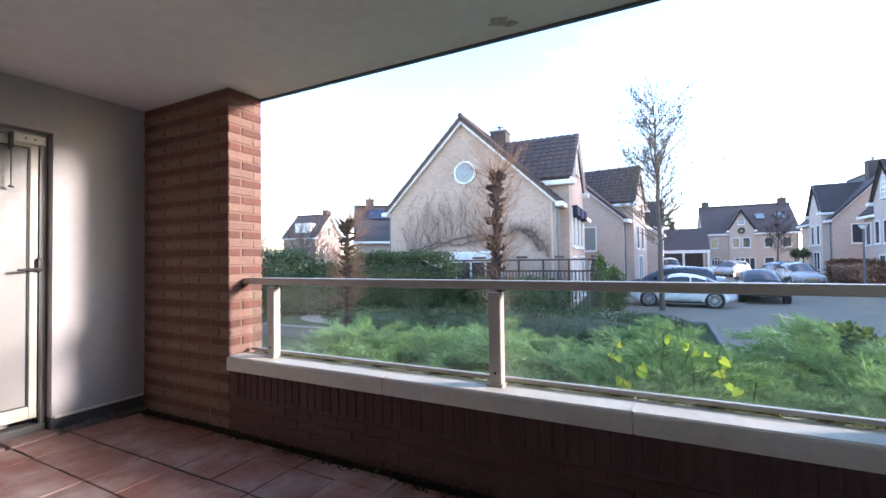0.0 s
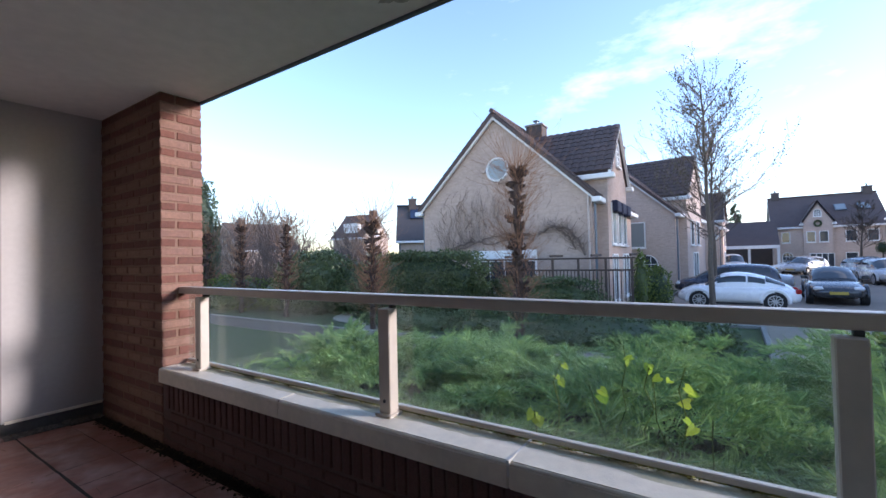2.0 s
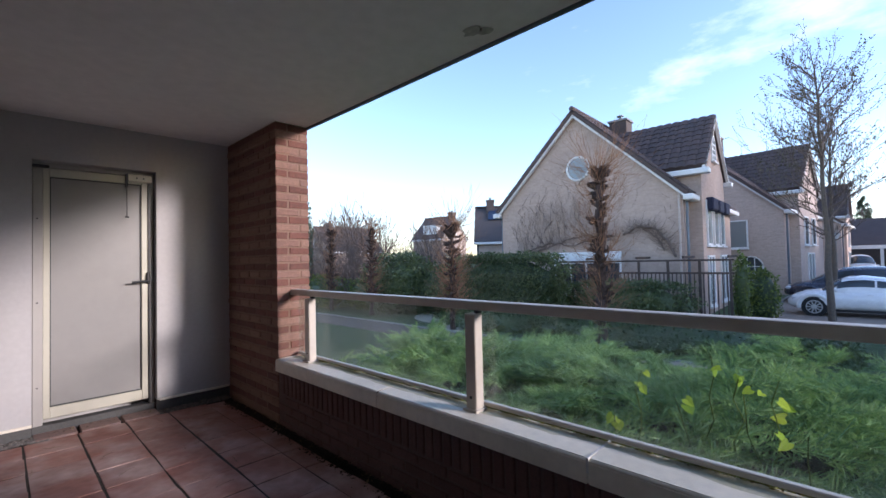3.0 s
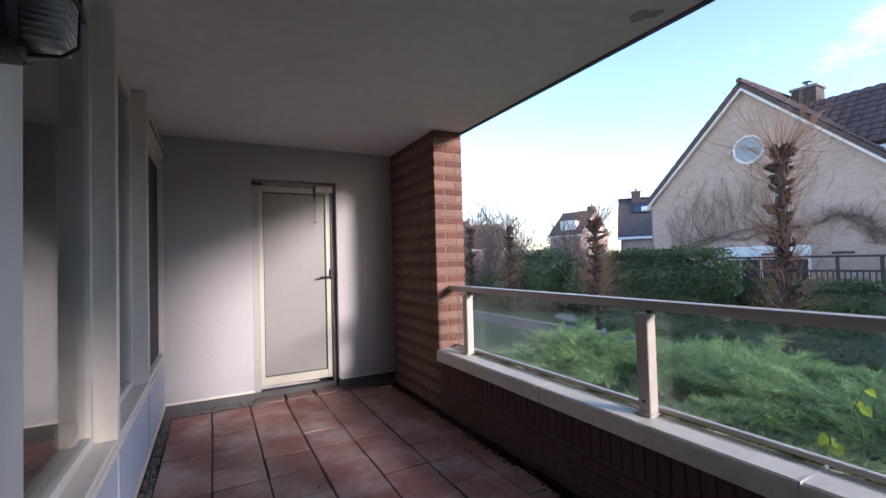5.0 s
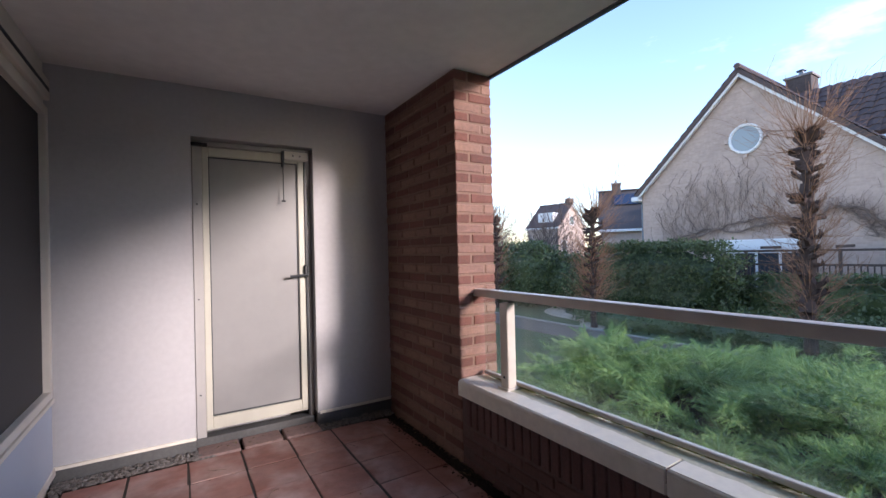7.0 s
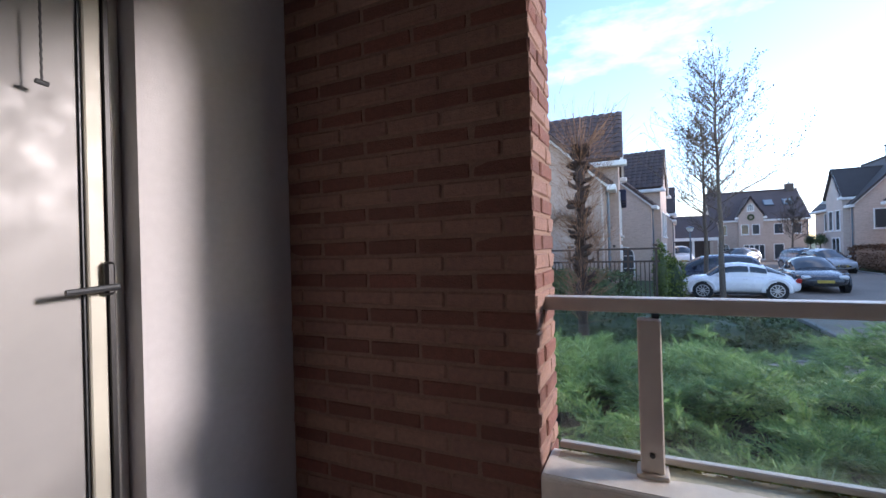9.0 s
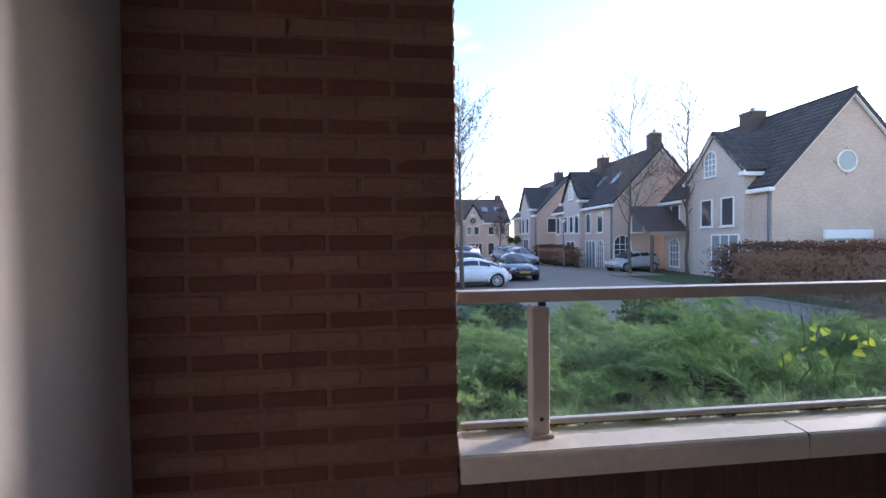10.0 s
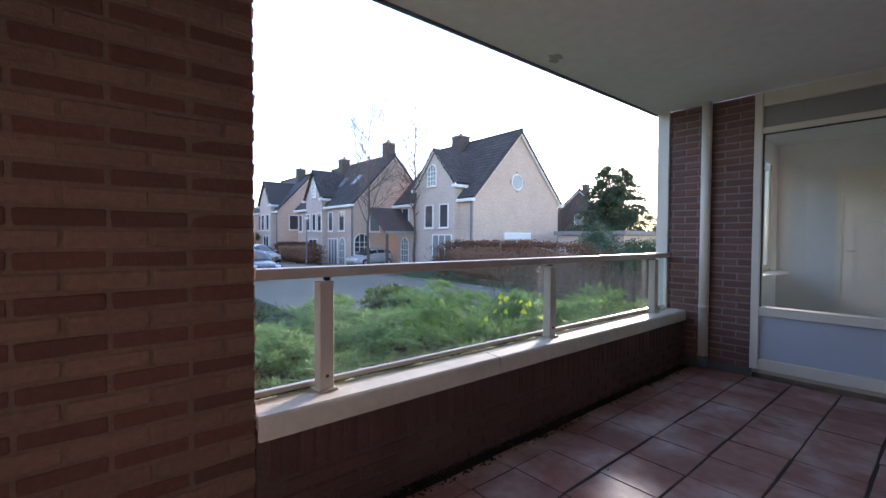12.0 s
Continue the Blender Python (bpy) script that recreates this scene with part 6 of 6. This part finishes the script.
CP, BH, BL = 0.0645, 0.0545, 0.21
rnd.seed(17)
pil = structure("wall_pillar", boxes((0.0058, XO - 0.006, YP + 0.0058, -0.002, -0.9, ZC - 0.001)), M["mortar"], "striped red and pale brick pillar beside the opening", "pillar")
ncourse = int((ZC + 0.02) / CP) + 1
for j in range(ncourse):
    z0 = -0.02 + j * CP
    z1 = min(z0 + BH, ZC - 0.004)
    mt = "brick" if j % 2 else "brick_pale"
    rc = 0.0025 if j % 2 else -0.002
    if j % 2:
        lay(pil, rc, 0.10, YP + rc * 0.5, YP + BL, z0, z1, mt)
        lay(pil, 0.112, XO, YP, YP + 0.10, z0, z1, mt)
        y = YP + BL + 0.011
    else:
        lay(pil, 0.0, 0.20, YP, YP + 0.10, z0, z1, mt)
        lay(pil, 0.212, XO, YP, YP + 0.10, z0, z1, mt)
        y = YP + 0.111 + (0.0 if j % 4 else -0.0)
    while y < -0.02:
        e = min(y + BL, -0.004)
        if e - y > 0.02:
            lay(pil, rc, 0.10, y, e, z0, z1, mt)
        y += BL + 0.011
# brick and mortar here are coloured darker to imitate shade on the inner face
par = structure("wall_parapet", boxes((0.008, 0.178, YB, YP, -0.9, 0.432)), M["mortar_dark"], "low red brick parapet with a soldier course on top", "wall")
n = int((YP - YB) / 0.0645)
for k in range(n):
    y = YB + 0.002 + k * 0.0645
    lay(par, 0.0, 0.09, y, y + 0.052, 0.222, 0.43, "brick_shaded", 0.003)
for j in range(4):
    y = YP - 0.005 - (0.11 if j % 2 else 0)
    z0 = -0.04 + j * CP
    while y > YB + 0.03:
        lay(par, 0.0, 0.09, max(YB + 0.003, y - BL), y, z0, z0 + BH, "brick_shaded")
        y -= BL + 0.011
far = structure("wall_far", boxes((-0.535, 0.142, YB - 0.3, YB - 0.008, -0.9, ZC - 0.001)), M["mortar_pale"], "red-brown brick wall at the balcony's far end", "wall")
for j in range(ncourse):
    z0 = -0.02 + j * CP
    z1 = min(z0 + BH, ZC - 0.004)
    x = -0.54 - (0.11 if j % 2 else 0.0)
    while x < 0.14:
        a, b = max(x, -0.54), min(x + BL, 0.148)
        if b - a > 0.025:
            lay(far, a, b, YB - 0.10, YB, z0, z1, "brick_far")
        x += BL + 0.011
structure("plinth", boxes((-0.56, 0.0, YB - 0.005, YB + 0.06, -0.05, 0.055)), M["concrete"], "grey concrete foot of the far brick wall", "plinth")

# white corner board that ends the far wall
structure("corner_board", boxes((0.150, 0.262, YB - 0.3, YB + 0.03, -0.9, ZC - 0.002), bevel=0.004), M["frame_paint"], "white corner board at the far end of the opening", "trim")

# ---- coping and railing ----
cop = structure("coping", boxes((0.002, 0.180, YB + 0.001, YP - 0.001, 0.434, 0.440)), M["mortar"], "grey painted concrete coping slabs on the parapet", "coping")
rnd.seed(23)
for y0, y1 in ((-1.062, -2.395), (-2.398, -3.70), (-3.703, -5.028)):
    b = bmesh.new()
    prism(b, [(-0.004, 0.440), (-0.004, 0.398), (-0.024, 0.398), (-0.024, 0.482), (-0.014, 0.494), (0.075, 0.4985), (0.182, 0.4935), (0.188, 0.44)], 1, y1, y0)
    bmesh.ops.bevel(b, geom=[e for e in b.edges], offset=0.004, segments=2, affect='EDGES')
    part("coping_slab", b, M["coping"], cop)
part("joint", boxes((-0.0235, 0.186, -3.7065, -3.6965, 0.441, 0.4982)), M["joint_white"], cop, "pale mortar joint")
part("joint", boxes((-0.020, 0.184, -2.398, -2.395, 0.441, 0.4935)), M["mortar_dark"], cop, "hairline dark joint")

rail = thing("railing", "cream aluminium railing with clear glass panes", "railing")
b = bmesh.new()
box(b, 0.115, 0.178, YB + 0.03, YP + 0.03, 0.998, 1.046, bevel=0.008, seg=2)
part("handrail", b, M["alu"], rail)
b = bmesh.new()
rod(b, (0.146, YP + 0.02, 1.02), (0.146, YP + 0.06, 1.02), 0.022, seg=10)
part("wall_bracket", b, M["dark_metal"], rail)
PY = (-1.385, -3.04, -4.62)
for y in PY:
    p_ = part("post", boxes((0.082, 0.142, y - 0.034, y + 0.034, 0.499, 0.984), bevel=0.004), M["alu"], rail)
    part("post_foot", boxes((0.066, 0.155, y - 0.046, y + 0.046, 0.4945, 0.510), bevel=0.003), M["alu"], p_)
    part("rail_clip", boxes((0.112, 0.138, y - 0.03, y - 0.008, 0.984, 0.999)), M["dark_metal"], p_)
    bm = bmesh.new()
    rod(bm, (0.083, y, 0.565), (0.078, y, 0.565), 0.008, seg=8)
    part("bolt", bm, M["dark_metal"], p_)
ends = (YP - 0.03, PY[0], PY[1], PY[2], YB + 0.06)
for a, b_ in zip(ends, ends[1:]):
    b = bmesh.new()
    box(b, 0.168, 0.176, b_ + 0.004, a - 0.004, 0.529, 0.999)
    g = part("glass_pane", b, M["glass_rail"], rail, "clear greenish glass pane")
    g.visible_shadow = False
    part("glazing_rail", boxes((0.157, 0.189, b_, a, 0.509, 0.530), bevel=0.004), M["alu"], rail)
# algae along the outer half of the coping, with a ragged inner edge
rnd.seed(29)
b = bmesh.new()
rows, y, xi = [], YB + 0.04, 0.1
while y < YP - 0.02:
    xi = max(0.078, min(0.14, xi + rnd.uniform(-.012, .012)))
    rows.append((b.verts.new((xi, y, 0.4990 - (xi - 0.075) * 0.0467)), b.verts.new((0.181, y, 0.4942))))
    y += rnd.uniform(0.02, 0.05)
for p0, p1 in zip(rows, rows[1:]):
    b.faces.new((p0[0], p0[1], p1[1], p1[0]))
bmesh.ops.recalc_face_normals(b, faces=b.faces)
part("algae_film", b, M["algae"], cop, "yellow-green algae film on the coping")
# moss and leaf litter along the coping's outer edge
rng = np.random.default_rng(77)
k = 5500
base = np.stack([np.clip(rng.normal(0.186, 0.009, k), 0.168, 0.205), rng.uniform(YB + 0.1, YP - 0.05, k), rng.uniform(0.480, 0.496, k)], 1)
base[:, 2] += 0.008 * np.sin(base[:, 1] * 9) * np.sin(base[:, 1] * 23)
al = np.stack([rng.normal(0, .5, k), rng.normal(0, .7, k), rng.uniform(.1, 1, k)], 1) * rng.uniform(0.006, 0.02, (k, 1))
sd = rng.normal(size=(k, 3)) * 0.0035
tagged(new("moss", cards("moss", base, al, sd, M["moss"])), "green-brown moss growing on the coping under the glass", "moss", kind="stuff")

# ---- window front ----
wf = structure("wall_front", boxes((-2.32, -2.135, -3.15, 0.0, -0.3, 0.47), (-2.32, XF, -3.45, -3.15, -0.3, ZC), (-2.32, XF, -5.03, -4.55, -0.3, ZC)), M["frame_paint"],
               "white-painted window front of the flat", "wall")
w1 = thing("window_1", "tall fixed windows with white frames over blue-white panels", "window", kind="structure")
part("sill", boxes((-2.215, -2.108, -3.15, -1.03, 0.495, 0.53), bevel=0.004), M["frame_paint"], w1)
for y0, y1 in ((-3.145, -2.09), (-2.05, -1.05), (-1.01, -0.03)):
    part("panel", boxes((-2.134, XF, y0, y1, 0.10, 0.47), bevel=0.003), M["panel_blue"], w1, "blue-white lower panel")
part("rail", boxes((-2.14, XF + 0.006, -3.15, 0.0, 0.47, 0.495), bevel=0.003), M["frame_paint"], w1)
part("rail", boxes((-2.14, XF + 0.006, -3.15, 0.0, 0.055, 0.10), bevel=0.003), M["frame_paint"], w1)
for y in (-2.07, -1.03):
    part("mullion", boxes((-2.21, XF + 0.004, y - 0.028, y + 0.028, 0.53, ZC - 0.002), bevel=0.003), M["frame_paint"], w1)
for y0, y1 in ((-3.15, -2.1), (-2.04, -1.06)):
    part("pane_frame", boxes((-2.23, -2.19, y0, y0 + 0.04, 0.53, ZC - 0.02), (-2.23, -2.19, y1 - 0.04, y1, 0.53, ZC - 0.02), (-2.23, -2.19, y0 + .04, y1 - .04, 0.53, 0.57), (-2.23, -2.19, y0 + .04, y1 - .04, ZC - 0.07, ZC - 0.02)), M["frame_paint"], w1)
    g = part("pane", boxes((-2.212, -2.206, y0 + 0.04, y1 - 0.04, 0.57, ZC - 0.07)), M["glass_win"], w1)
    g.visible_shadow = False
part("head", boxes((-2.3, -2.19, -3.15, -1.0, ZC - 0.02, ZC - 0.001)), M["frame_paint"], w1)
w2 = thing("window_2", "flush window with dark insect screen and vent above", "window", kind="structure")
part("window_frame", boxes((-2.17, XF, -1.0, -0.955, 0.50, 2.17), (-2.17, XF, -0.045, -0.0015, 0.50, 2.17), (-2.17, XF, -0.955, -0.045, 2.12, 2.17), (-2.17, XF, -0.955, -0.045, 0.50, 0.545), bevel=0.003), M["frame_paint"], w2)
part("screen", boxes((-2.15, -2.145, -0.955, -0.045, 0.545, 2.12)), M["screen"], w2, "dark grey insect screen")
part("vent", boxes((-2.17, XF + 0.01, -1.0, -0.0015, 2.21, 2.33), bevel=0.006), M["frame_paint"], w2, "white vent strip")
part("vent_slot", boxes((XF + 0.0105, XF + 0.013, -0.96, -0.03, 2.255, 2.275)), M["black"], w2)
part("head", boxes((-2.17, XF - 0.02, -1.0, -0.0015, 2.17, ZC - 0.001)), M["frame_paint"], w2)

# bulkhead lamp on the pier
lamp = thing("bulkhead_lamp", "black oval bulkhead lamp with ribbed glass", "lamp", pose(XF + 0.001, -3.33, 1.80))


def oblong(bm, x0, x1, hy0, hz0, hy1, hz1, n=28, power=3.0, zc=0.0):
    """A rounded oblong plug along x, from one section to another."""
    rings = []
    for x, hy, hz in ((x0, hy0, hz0), (x1, hy1, hz1)):
        ring = []
        for k in range(n):
            c, w = math.cos(math.tau * k / n), math.sin(math.tau * k / n)
            q = (abs(c) ** power + abs(w) ** power) ** (1 / power)
            ring.append(bm.verts.new((x, c / q * hy, zc + w / q * hz)))
        rings.append(ring)
    for k in range(n):
        bm.faces.new((rings[0][k], rings[0][(k + 1) % n], rings[1][(k + 1) % n], rings[1][k]))
    bm.faces.new(rings[0][::-1])
    bm.faces.new(rings[1])
    return bm


part("base", oblong(oblong(bmesh.new(), 0, 0.05, 0.085, 0.125, 0.083, 0.122), 0.05, 0.062, 0.078, 0.117, 0.07, 0.108), M["black"], lamp)
bm = bmesh.new()
for i in range(16):
    z = -0.088 + i * 0.0117
    hy = 0.062 * (1 - (abs(z) / 0.135) ** 3)
    oblong(bm, 0.058, 0.128 - 0.3 * max(0, abs(z) - 0.055), hy, 0.0064, hy * 0.84, 0.0045, 16, zc=z)
part("glass", bm, M["lamp_glass"], lamp, "ribbed clear glass bowl", smooth=True)
for pts in ([(0.055, 0.072, 0), (0.11, 0.068, 0), (0.137, 0.05, 0), (0.14, 0, 0), (0.137, -0.05, 0), (0.11, -0.068, 0), (0.055, -0.072, 0)],
            [(0.055, 0, 0.11), (0.11, 0, 0.104), (0.137, 0, 0.08), (0.14, 0, 0), (0.137, 0, -0.08), (0.11, 0, -0.104), (0.055, 0, -0.11)]):
    bm = bmesh.new()
    for a, b_ in zip(pts, pts[1:]):
        rod(bm, a, b_, 0.004, seg=6)
    part("guard_wire", bm, M["black"], lamp)

# ---- far window beside the brick wall ----
w3 = thing("window_3", "large white-framed window over a blue-white panel", "window", kind="structure")
FX0, FX1 = XF, -0.545
part("window_frame", boxes((FX1 - 0.06, FX1, YB - 0.1, YB + 0.012, 0.06, ZC - 0.002), (FX0, FX0 + 0.05, YB - 0.1, YB + 0.012, 0.06, ZC - 0.002), (FX0 + .05, FX1 - .06, YB - 0.1, YB + 0.008, 0.06, 0.15),
                         (FX0 + .05, FX1 - .06, YB - 0.1, YB + 0.01, 0.525, 0.60), (FX0 + .05, FX1 - .06, YB - 0.1, YB + 0.01, 2.08, 2.13), (FX0 + .05, FX1 - .06, YB - 0.1, YB + 0.008, 2.31, ZC - 0.002), bevel=0.004), M["frame_paint"], w3)
part("panel", boxes((FX0 + .05, FX1 - .06, YB - 0.06, YB - 0.02, 0.15, 0.525)), M["panel_blue"], w3, "blue-white lower panel")
part("transom_panel", boxes((FX0 + .05, FX1 - .06, YB - 0.06, YB - 0.02, 2.13, 2.31)), M["panel_grey"], w3, "grey panel above the window")
part("bead", boxes((FX1 - 0.066, FX1 - 0.06, YB - 0.04, YB - 0.012, 0.60, 2.08), (FX0 + .05, FX1 - .066, YB - 0.04, YB - 0.012, 2.072, 2.08), (FX0 + .05, FX1 - .06, YB - 0.04, YB - 0.010, 2.125, 2.13)), M["black"], w3)
g = part("pane", boxes((FX0 + .05, FX1 - .066, YB - 0.05, YB - 0.042, 0.60, 2.072)), M["glass_win"], w3)
g.visible_shadow = False

# downpipe
dp = thing("downpipe", "white plastic downpipe on a brick wall", "pipe")
bm = bmesh.new()
rod(bm, (-0.19, YB + 0.05, 0.09), (-0.19, YB + 0.05, ZC), 0.042, seg=20)
part("pipe", bm, M["frame_paint"], dp, smooth=True)
bm = bmesh.new()
rod(bm, (-0.19, YB + 0.05, -0.04), (-0.19, YB + 0.05, 0.10), 0.047, seg=20)
part("socket", bm, M["zinc"], dp, smooth=True)
for z in (0.55, 1.75):
    bm = bmesh.new()
    rod(bm, (-0.19, YB + 0.05, z), (-0.19, YB + 0.05, z + 0.02), 0.046, seg=20)
    box(bm, -0.2, -0.18, YB, YB + 0.02, z, z + 0.02)
    part("clamp", bm, M["frame_paint"], dp)

# ---- rooms behind the windows ----
# partition added to keep the front room dark behind its windows
structure("wall_room_partition", boxes((-6.2, -2.32, -5.1, -5.0, 0.0, 2.5)), M["interior"], "added white partition that blocks light between two rooms", "wall")
structure("floor_room", boxes((-6.2, -2.32, -9.2, 0.3, -0.2, 0.0), (-2.32, 0.15, -9.2, -5.14, -0.2, 0.0)), M["interior_floor"], "plain floor of the rooms behind the windows", "floor")
structure("ceiling_room", boxes((-6.2, -2.45, -9.2, 0.3, 2.5, 2.7), (-2.45, 0.3, -9.2, -5.33, 2.5, 2.7)), M["interior"], "white ceiling of the rooms", "ceiling")
# the hole left in the back wall is added to light the far room
structure("wall_room_back", boxes((-6.4, -6.2, -9.4, -8.1, -0.2, 2.7), (-6.4, -6.2, -5.3, 0.5, -0.2, 2.7), (-6.4, -6.2, -8.1, -5.3, -0.2, 0.3), (-6.4, -6.2, -8.1, -5.3, 2.4, 2.7), (-6.2, 0.3, -8.4, -8.2, -0.2, 2.7), (-6.2, -2.45, 0.3, 0.5, -0.2, 2.7)), M["interior"], "white painted room walls", "wall")
structure("wall_room_street", boxes((-0.02, 0.15, -8.4, -5.33, -0.2, 0.75), (-0.02, 0.15, -5.75, -5.33, 0.75, 2.2), (-0.02, 0.15, -8.4, -7.9, 0.75, 2.2), (-0.02, 0.15, -8.4, -5.33, 2.2, 2.7)), M["interior"],
          "white room wall with a street window", "wall")
w4 = thing("window_4", "white-framed street window inside the room", "window", kind="structure")
part("window_frame", boxes((0.0, 0.08, -7.9, -7.82, .75, 2.2), (0.0, 0.08, -5.83, -5.75, .75, 2.2), (0, .08, -7.82, -5.83, .75, .83), (0, .08, -7.82, -5.83, 2.12, 2.2), (0, .08, -6.9, -6.83, .83, 2.12)), M["frame_paint"], w4)
part("sill", boxes((-0.22, 0.0, -7.95, -5.7, 0.72, 0.75), bevel=0.004), M["frame_paint"], w4)
dr2 = thing("door_2", "closed white interior door in the room", "door", kind="structure")
part("door_frame", boxes((-0.72, -0.66, -8.2, -8.15, 0, 2.1), (-1.62, -1.56, -8.2, -8.15, 0, 2.1), (-1.56, -0.72, -8.2, -8.15, 2.04, 2.1)), M["frame_paint"], dr2)
part("door_leaf", boxes((-1.56, -0.72, -8.2, -8.17, 0.01, 2.04)), M["frame_paint"], dr2)
part("handle", boxes((-0.86, -0.76, -8.17, -8.12, 1.03, 1.05)), M["chrome"], dr2)

# ---- paving and litter on the balcony ----
TP, TS, TY = 0.30, 0.287, 0.2965
RP = 0.3022
TILES = []
rnd.seed(5)
for q in range(4):
    b = bmesh.new()
    box(b, -TS / 2, TS / 2, -TY / 2, TY / 2, -0.045, 0.0, bevel=0.002)
    for v in b.verts:
        v.co += rv(0.0018)
    TILES.append(finish(b, "tile", M["tile"]))
cut = bmesh.new()
box(cut, -0.075, 0.075, -TY / 2, TY / 2, -0.045, 0.0, bevel=0.0025)
CUT = finish(cut, "tile", M["tile"])
for j in range(16):
    for i in range(7):
        y = -0.135 - RP * (j + 0.5)
        if i < 6:
            o = new("tile", TILES[rnd.randint(0, 3)])
            o.location = (-2.052 + TP * (i + 0.5) + rnd.uniform(-.003, .003), y + rnd.uniform(-.003, .003), rnd.uniform(-0.0012, 0.0012))
            o.rotation_euler = (rnd.uniform(-.0025, .0025), rnd.uniform(-.0025, .0025), rnd.uniform(-.01, .01))
        else:
            o = new("tile", CUT)
            o.location = (-2.052 + TP * 6 + 0.081, y, rnd.uniform(-0.014, -0.004))
            o.rotation_euler = (rnd.uniform(-.01, .01), 0.03, rnd.uniform(-.02, .02))
        o.parent = FLOOR
part("joint_fill", boxes((-2.052, -0.252, YB + 0.12, -0.137, -0.044, -0.0032)), M["dirt"], FLOOR, "dark earth in the joints between tiles")
gt = bmesh.new()
box(gt, -TS / 2, TS / 2, -0.09, 0.09, -0.045, 0.0, bevel=0.006)
GT = finish(gt, "tile", M["tile_grey"])
for i in range(3):
    o = new("tile", GT)
    o.location = (-1.40 + 0.13 + 0.27 * i, -0.035, 0.012)
    o.scale = (0.86, 1, 1)
    o.parent = FLOOR


def pebbles(name, label, zones, n, size, material, seed):
    rng = random.Random(seed)
    v, f = [], []
    ico = bmesh.new()
    bmesh.ops.create_icosphere(ico, subdivisions=1, radius=1.0)
    pv = [p.co.copy() for p in ico.verts]
    pf = [tuple(q.index for q in fc.verts) for fc in ico.faces]
    ico.free()
    for x0, x1, y0, y1, z, share in zones:
        for _ in range(int(n * share)):
            s = size * rng.uniform(0.5, 1.5)
            c = Vector((rng.uniform(x0, x1), rng.uniform(y0, y1), z + rng.uniform(-.4, .6) * size))
            k = len(v)
            st = Vector((s * rng.uniform(.7, 1.3), s * rng.uniform(.7, 1.3), s * rng.uniform(.4, .8)))
            v += [tuple(c + Vector((p.x * st.x, p.y * st.y, p.z * st.z))) for p in pv]
            f += [tuple(k + q for q in t) for t in pf]
    me = bpy.data.meshes.new(name)
    me.from_pydata(v, [], f)
    me.materials.append(M[material])
    return tagged(new(name, me), label, "gravel" if "gravel" in name else "litter", kind="stuff")


pebbles("gravel", "grey gravel strip along the foot of the walls", [(XF, -2.06, -3.4, -0.02, -0.002, .5), (XF, -1.38, -0.13, 0.0, 0.006, .34), (-1.42, -1.30, -0.13, 0.04, 0.0, .08), (-0.60, -0.03, -0.12, 0.0, -0.004, .2)], 2600, 0.009, "gravel", 1)
pebbles("soil_crumbs", "dark soil crumbs and debris in the gutter by the parapet", [(-0.11, -0.003, YB, -0.05, -0.038, .75), (-0.05, -0.003, YB, -0.05, -0.026, .25), (-0.14, -0.09, YB, -0.2, -0.012, .08), (-0.6, -0.0, YB + 0.06, YB + 0.12, -0.03, .2)], 7500, 0.006, "dirt", 2)
rnd.seed(9)
lt = Soup()
for i in range(260):
    u = rnd.random()
    if u < 0.6:
        c = Vector((-abs(rnd.gauss(0, .07)) - 0.01, rnd.uniform(YB + .05, -0.1), 0.004))
    elif u < 0.85:
        c = Vector((rnd.uniform(-1.3, -0.05), -abs(rnd.gauss(0, .08)) - 0.0, 0.012))
    else:
        c = Vector((rnd.uniform(-2.0, -0.1), rnd.uniform(-4.9, -0.2), 0.006))
    a = Vector((rnd.uniform(-1, 1), rnd.uniform(-1, 1), rnd.uniform(0, .35))).normalized() * rnd.uniform(0.008, 0.035)
    lt.leaf(c, a, a.cross(Vector((0, 0, 1))).normalized() * rnd.uniform(0.002, 0.009))
for i in range(14):
    c = Vector((rnd.uniform(-2.0, -0.3), rnd.uniform(-4, -0.2), 0.006))
    a = rnd.uniform(0, math.tau)
    for s in range(5):
        e = c + Vector((math.cos(a), math.sin(a), 0.0)) * 0.022
        lt.bar(c, e, 0.0012, 0.0012, 3)
        c, a = e, a + rnd.uniform(-.6, .6)
ob = new("leaf_litter", lt.mesh("leaf_litter", M["litter"]))
tagged(ob, "dry leaf scraps and straws on the tiles", "litter", kind="stuff")
